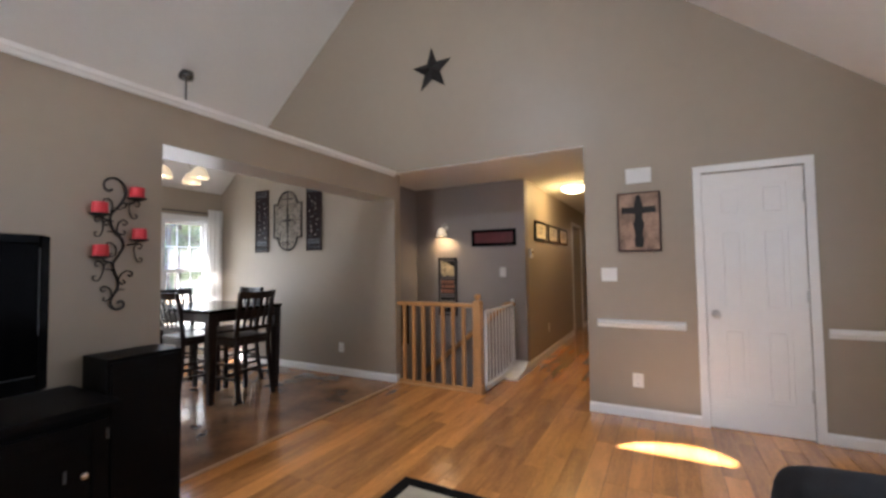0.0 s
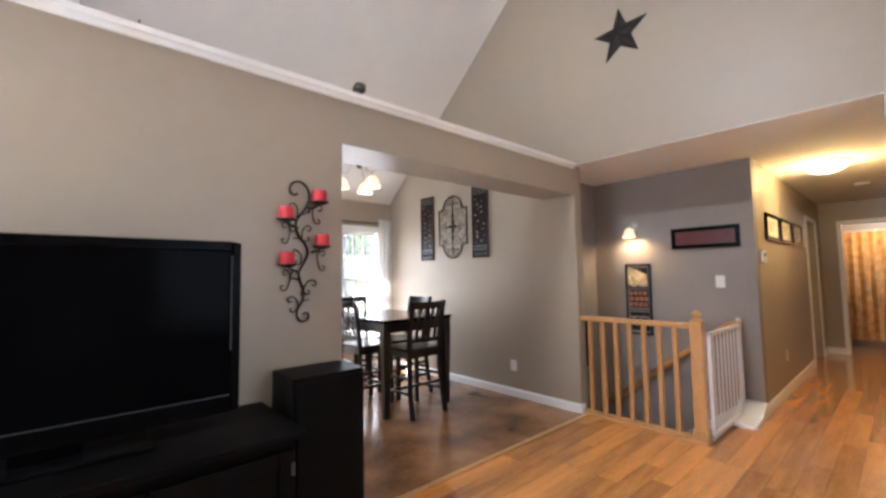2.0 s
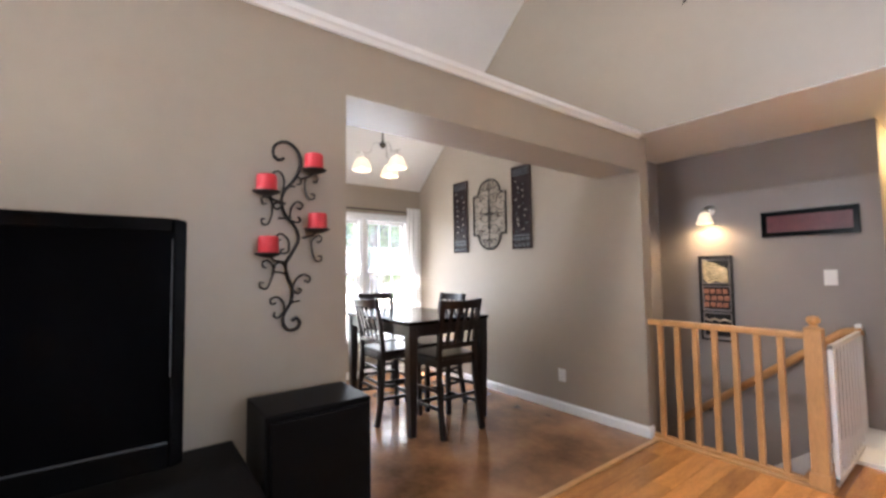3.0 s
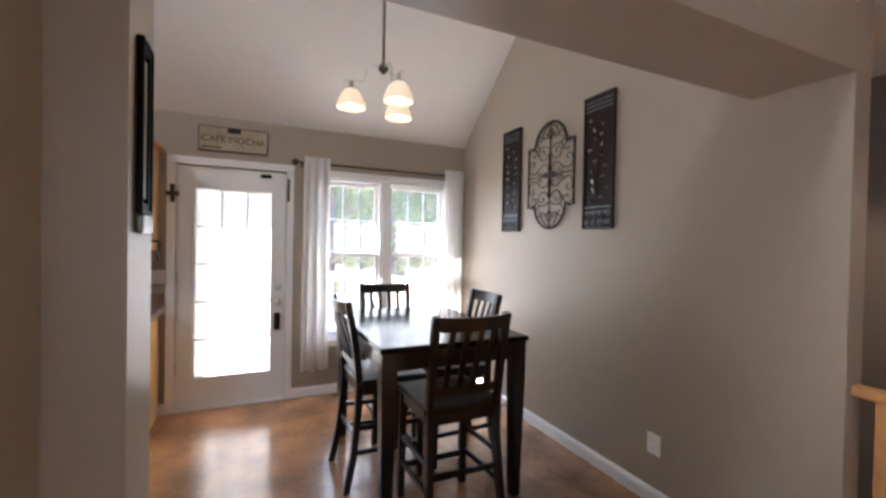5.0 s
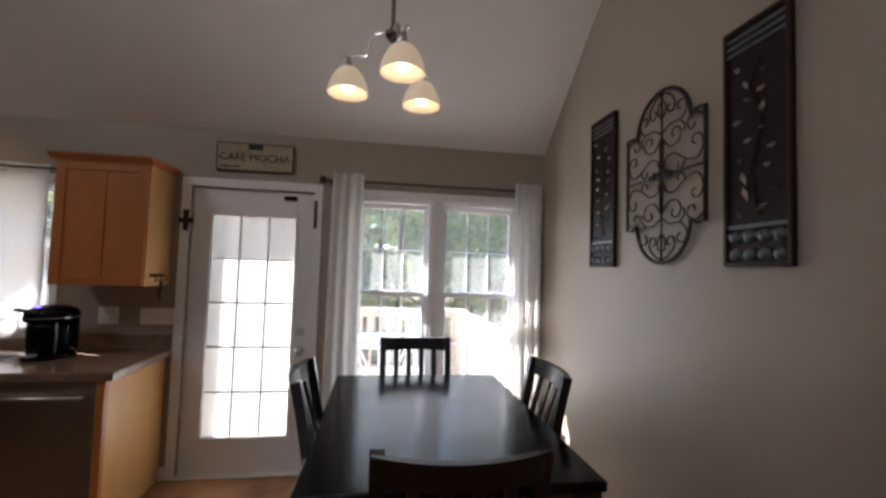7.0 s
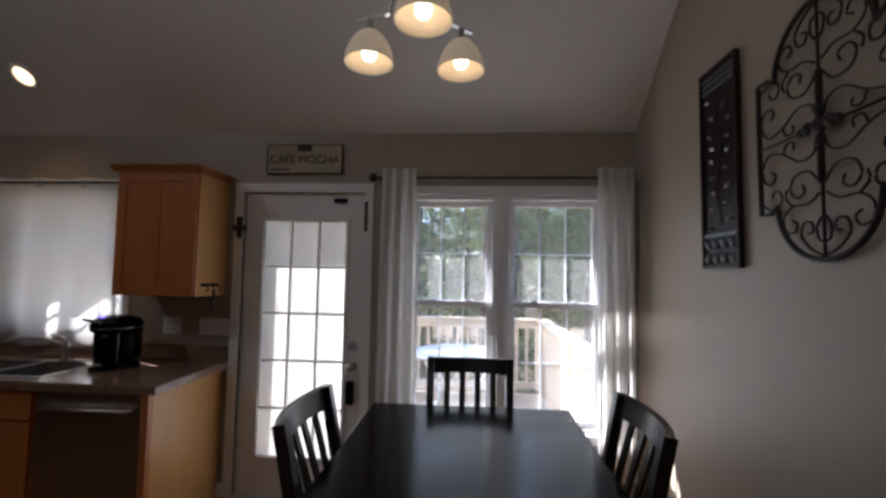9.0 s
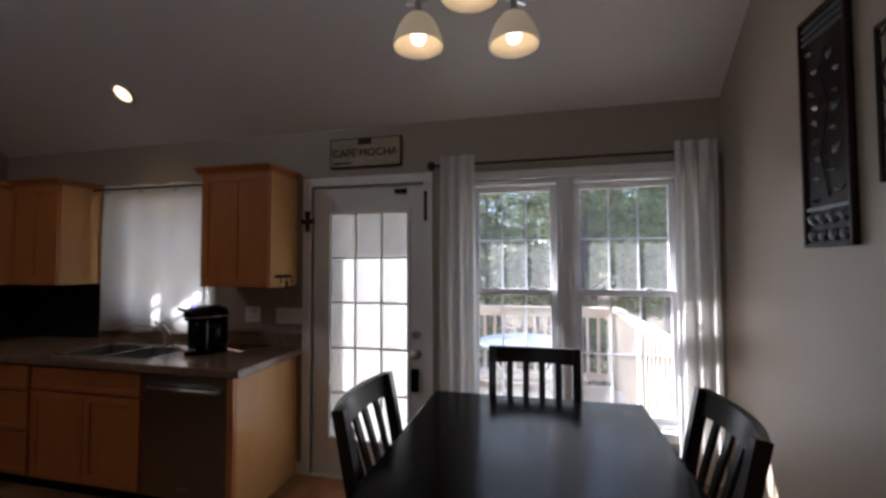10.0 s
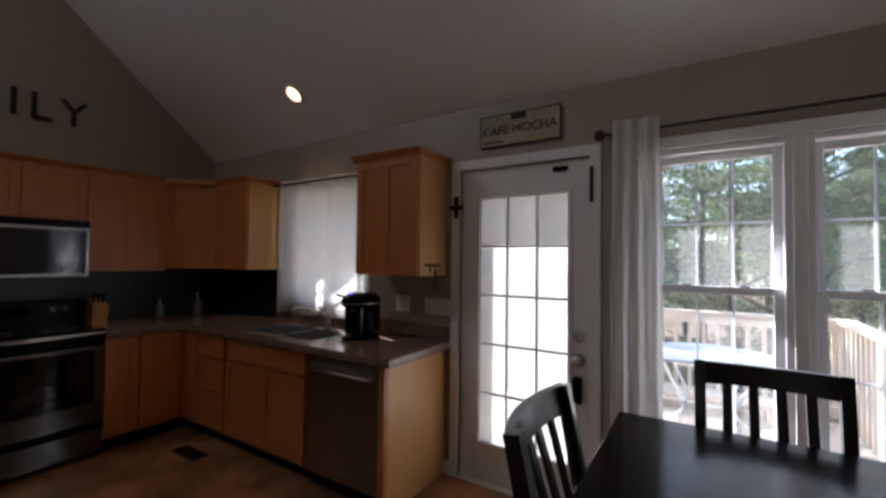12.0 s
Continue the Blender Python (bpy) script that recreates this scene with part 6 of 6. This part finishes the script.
for y in (-0.5, 0.0, 0.52):
    part("stem", tube([(0, y, -0.06), (0, y, 0.0)], 0.006), BRONZE, tk)
    s = part("spot_head", lathe([(0, 0), (0.02, 0), (0.035, -0.05), (0.03, -0.05), (0, -0.04)], (0, y + 0.03, -0.075), 16), CHROME, tk, "nickel spot head", True)
    part("lamp_face", lathe([(0, -0.052), (0.024, -0.051), (0.029, -0.048), (0, -0.046)], (0, y + 0.03, -0.075), 16), BULBM, s, "lit lamp face", True)


# ---- deck and woods ----
DZ = -0.12
structure("ground", box(-90, -5.5, -70, 80, -3.3, -3.0), GROUND, "leaf-covered woodland ground", "ground")
structure("eave", box(XW - 0.42, XW - 0.14, YS - 0.6, YN + 0.6, 2.30, 2.38), VINYL, "white soffit under the roof overhang", "soffit")
dk = tagged(thing("deck", "pale weathered timber deck in full sun", "deck", (0, 0, 0)), kind="structure")
board = bm_mesh("deck_board", box(-0.068, 0.068, -3.2, 3.2, -0.035, 0.0, 0.004), DECK)
for i in range(21):
    o = new("deck_board", board)
    o.parent, o.location = dk, (-5.49 - 0.142 * i, 1.1, DZ)
part("joist", box(-8.5, -5.42, -2.1, 4.3, DZ - 0.25, DZ - 0.04), DECK, dk)
for x in (-8.3, -5.6):
    for y in (-2.0, 1.1, 4.2):
        part("support_post", box(x - 0.07, x + 0.07, y - 0.07, y + 0.07, -3.0, DZ - 0.25), DECK, dk)
RX, RY = -8.33, 4.10


def deck_rail(name, a, b):
    """A timber rail between two points of the plan."""
    A, B = Vector(a), Vector(b)
    L = (B - A).length
    t = thing(name, "pale timber deck railing with square pickets", "railing", (A.x, A.y, DZ), "deck railings", math.degrees(math.atan2(B.y - A.y, B.x - A.x)))
    part("cap", box(-0.05, L + 0.05, -0.07, 0.07, 0.985, 1.025, 0.004), DECK, t)
    part("top_rail", box(0, L, -0.045, -0.008, 0.895, 0.985, 0.003), DECK, t)
    part("bottom_rail", box(0, L, -0.045, -0.008, 0.09, 0.18, 0.003), DECK, t)
    picket = bm_mesh("picket", box(-0.018, 0.018, -0.008, 0.028, 0.06, 0.97, 0.002), DECK)
    for i in range(int(L / 0.135)):
        o = new("picket", picket)
        o.parent, o.location = t, (0.08 + 0.135 * i, 0, 0)
    n = max(1, round(L / 1.8))
    for i in range(n + 1):
        part("post", box(L * i / n - 0.045, L * i / n + 0.045, -0.045, 0.045, 0.0, 0.985, 0.004), DECK, t)
    return t


deck_rail("deck_railing", (RX, -2.0, 0), (RX, RY, 0))
deck_rail("deck_railing", (-5.5, RY, 0), (RX + 0.06, RY, 0))
bench = thing("deck_bench", "low timber step along the deck railing", "bench", (RX + 0.25, 1.2, DZ))
part("seat", box(-0.15, 0.15, -2.8, 2.5, 0.14, 0.18, 0.004), DECK, bench)
for y in (-2.6, 0.0, 2.3):
    part("support", box(-0.12, 0.12, y - 0.04, y + 0.04, 0.0, 0.14), DECK, bench)
pt = thing("patio_table", "round glass patio table with a white metal frame", "table", (-7.45, 2.98, DZ))
part("glass_top", lathe([(0, 0.700), (0.52, 0.700), (0.528, 0.705), (0.52, 0.712), (0, 0.712)], (0, 0, 0), 40), TABLEGLASS, pt, "rippled glass top")
part("rim", lathe([(0.525, 0.685), (0.545, 0.695), (0.545, 0.712), (0.528, 0.718), (0.522, 0.70)], (0, 0, 0), 40), VINYL, pt, "", True)
for i in range(4):
    a = math.pi / 4 + i * math.pi / 2
    c, s = math.cos(a), math.sin(a)
    part("leg", tube([(0.5 * c, 0.5 * s, 0.69), (0.40 * c, 0.40 * s, 0.5), (0.25 * c, 0.25 * s, 0.3), (0.32 * c, 0.32 * s, 0.1), (0.42 * c, 0.42 * s, 0.0)], 0.013, None, 6), VINYL, pt, "", True)
part("brace", lathe([(0.245, 0.295), (0.258, 0.30), (0.245, 0.305)], (0, 0, 0), 24), VINYL, pt)

rt = random.Random(11)


def leaf_cloud(blobs, per, size):
    """A crown as one mesh of many small leaf blades, clumped along limbs."""
    verts, faces = [], []
    for cx, cy, cz, r, rz in blobs:
        for _ in range(per):
            a, b, q = rt.uniform(0, 2 * math.pi), math.acos(rt.uniform(-1, 1)), r * rt.uniform(0.25, 1.0) ** 0.6
            p = Vector((cx + q * math.sin(b) * math.cos(a), cy + q * math.sin(b) * math.sin(a), cz + rz / r * q * math.cos(b)))
            u = Vector((rt.gauss(0, 1), rt.gauss(0, 1), rt.gauss(0, 0.6))).normalized()
            v = u.cross(Vector((rt.gauss(0, 1), rt.gauss(0, 1), rt.gauss(0, 1)))).normalized()
            s = size * rt.uniform(0.5, 1.2)
            k = len(verts)
            verts += [p - u * s, p + v * s * 0.45, p + u * s, p - v * s * 0.45]
            faces.append((k, k + 1, k + 2, k + 3))
    me = bpy.data.meshes.new("crown")
    me.from_pydata([tuple(v) for v in verts], [], faces)
    me.materials.append(LEAF)
    return me


def make_tree(height, r0, low):
    t = thing("woodland_tree", "tall slender woodland tree with thin green foliage", "tree", (0, 0, 0), "woodland trees")
    lean = rt.uniform(-0.4, 0.4)
    pts = [(lean * (k / 8) ** 2 + rt.uniform(-0.04, 0.04), rt.uniform(-0.05, 0.05), height * k / 8) for k in range(9)]
    part("trunk", tube(pts, r0, None, 8, 0.25), BARK, t, "", True)
    blobs = []
    for k in range(16):
        f = low + (1 - low) * (k + rt.random()) / 16
        z, a = height * f, rt.uniform(0, 2 * math.pi)
        reach = (1.1 - f) * height * 0.28 + 0.5
        x0, y0 = lean * f * f, 0.0
        tip = (x0 + reach * math.cos(a), y0 + reach * math.sin(a), z + reach * 0.3)
        part("limb", tube([(x0, y0, z - 0.1), (x0 + 0.5 * reach * math.cos(a), y0 + 0.5 * reach * math.sin(a), z + 0.22 * reach), tip], r0 * 0.28, None, 5, 0.3), BARK, t)
        for q in (0.55, 0.95):
            blobs.append((x0 + reach * q * math.cos(a) + rt.uniform(-.3, .3), y0 + reach * q * math.sin(a) + rt.uniform(-.3, .3), z + reach * 0.3 * q + rt.uniform(-0.3, 0.4), rt.uniform(0.5, 0.95), rt.uniform(0.25, 0.5)))
    o = new("crown", leaf_cloud(blobs, 260, 0.085))
    o.parent = t
    return t


kinds = [make_tree(12.5, 0.16, 0.20), make_tree(15.0, 0.20, 0.28), make_tree(10.0, 0.12, 0.14)]
spots = []
for i in range(76):
    for _ in range(30):
        x, y = rt.uniform(-34, -12.0), rt.uniform(-16, 20)
        if all((x - a) ** 2 + (y - b) ** 2 > 2.4 for a, b in spots):
            spots.append((x, y))
            break
for i, (x, y) in enumerate(spots):
    m = pose(x, y, -3.0, 0, 0, rt.uniform(0, 360))
    if i < 3:
        kinds[i].matrix_basis = m
    else:
        copy_thing(kinds[i % 3], m)
bushes = []
for i in range(60):
    bushes.append((rt.uniform(-30, -13), rt.uniform(-16, 20), -3.0 + rt.uniform(0.4, 1.8), rt.uniform(0.8, 1.6), rt.uniform(0.5, 1.1)))
tagged(new("undergrowth", leaf_cloud(bushes, 320, 0.10)), "green woodland undergrowth", "undergrowth", kind="stuff")
far = []
for i in range(230):
    a = rt.uniform(-1.1, 1.1)
    R = rt.uniform(40, 60)
    far.append((-5 - R * math.cos(a), 3 + R * math.sin(a), -3 + rt.uniform(0, 11), rt.uniform(2.5, 4.5), rt.uniform(1.5, 3)))
tagged(new("far_woods", leaf_cloud(far, 200, 0.42)), "distant green woods", "woods", kind="stuff")

# translucent sheets added over the two unseen living room openings, to diffuse the sun
for nm, args in (("sun_diffuser_1", (-1.95, -0.85, YS - 0.06, YS - 0.056, 0.72, 2.23)), ("sun_diffuser_2", (XE + 0.05, XE + 0.054, 1.25, 2.85, 0.75, 2.21))):
    structure(nm, box(*args), CURTAIN, "white translucent sheet added over an unseen opening to soften the sun", "blind")


# ---- oak planks ----
structure("trim_floor_transition", box(-2.045, -2.005, YP, YN, 0.0, 0.010, 0.004), OAK, "oak strip between the two floors", "trim")
PW = 0.128
floor_ob, hall_ob = bpy.data.objects["floor"], bpy.data.objects["floor_hall"]
lengths = {}


def plank(x, y0, y1, parent, w=PW):
    key = (round(y1 - y0, 2), round(w, 3))
    if key not in lengths:
        bm = bmesh.new()
        L, h, c = key[0], 0.004, 0.0012
        lo = [bm.verts.new(p) for p in ((0.0005, 0.0005, -h), (w - 0.0005, 0.0005, -h), (w - 0.0005, L - 0.0005, -h), (0.0005, L - 0.0005, -h))]
        hi = [bm.verts.new(p) for p in ((c, c, 0), (w - c, c, 0), (w - c, L - c, 0), (c, L - c, 0))]
        bm.faces.new(hi)
        for i in range(4):
            bm.faces.new((lo[i], lo[(i + 1) % 4], hi[(i + 1) % 4], hi[i]))
        lengths[key] = bm_mesh("plank", bm, PLANK)
    o = new("plank", lengths[key])
    o.parent, o.location = parent, (x, y0, 0)


rp = random.Random(7)
x = -2.005
while x < XE - 0.01:
    w = min(PW, XE - x)
    y, end = YS, YN
    if XP1 < x + w / 2 < 0.03 and x > -1.04:
        end = YH + 1.5
    if 0.9 < x < 1.6:
        end = YN + 0.1
    step = rp.choice([0.4, 0.6, 0.8, 1.0, 1.2])
    while y < end - 0.01:
        y1 = min(end, y + step)
        if end - y1 < 0.2:
            y1 = end
        plank(x, y, y1, floor_ob if y < YN else hall_ob, w)
        y, step = y1, rp.choice([1.0, 1.2, 1.2, 1.4])
    x += w
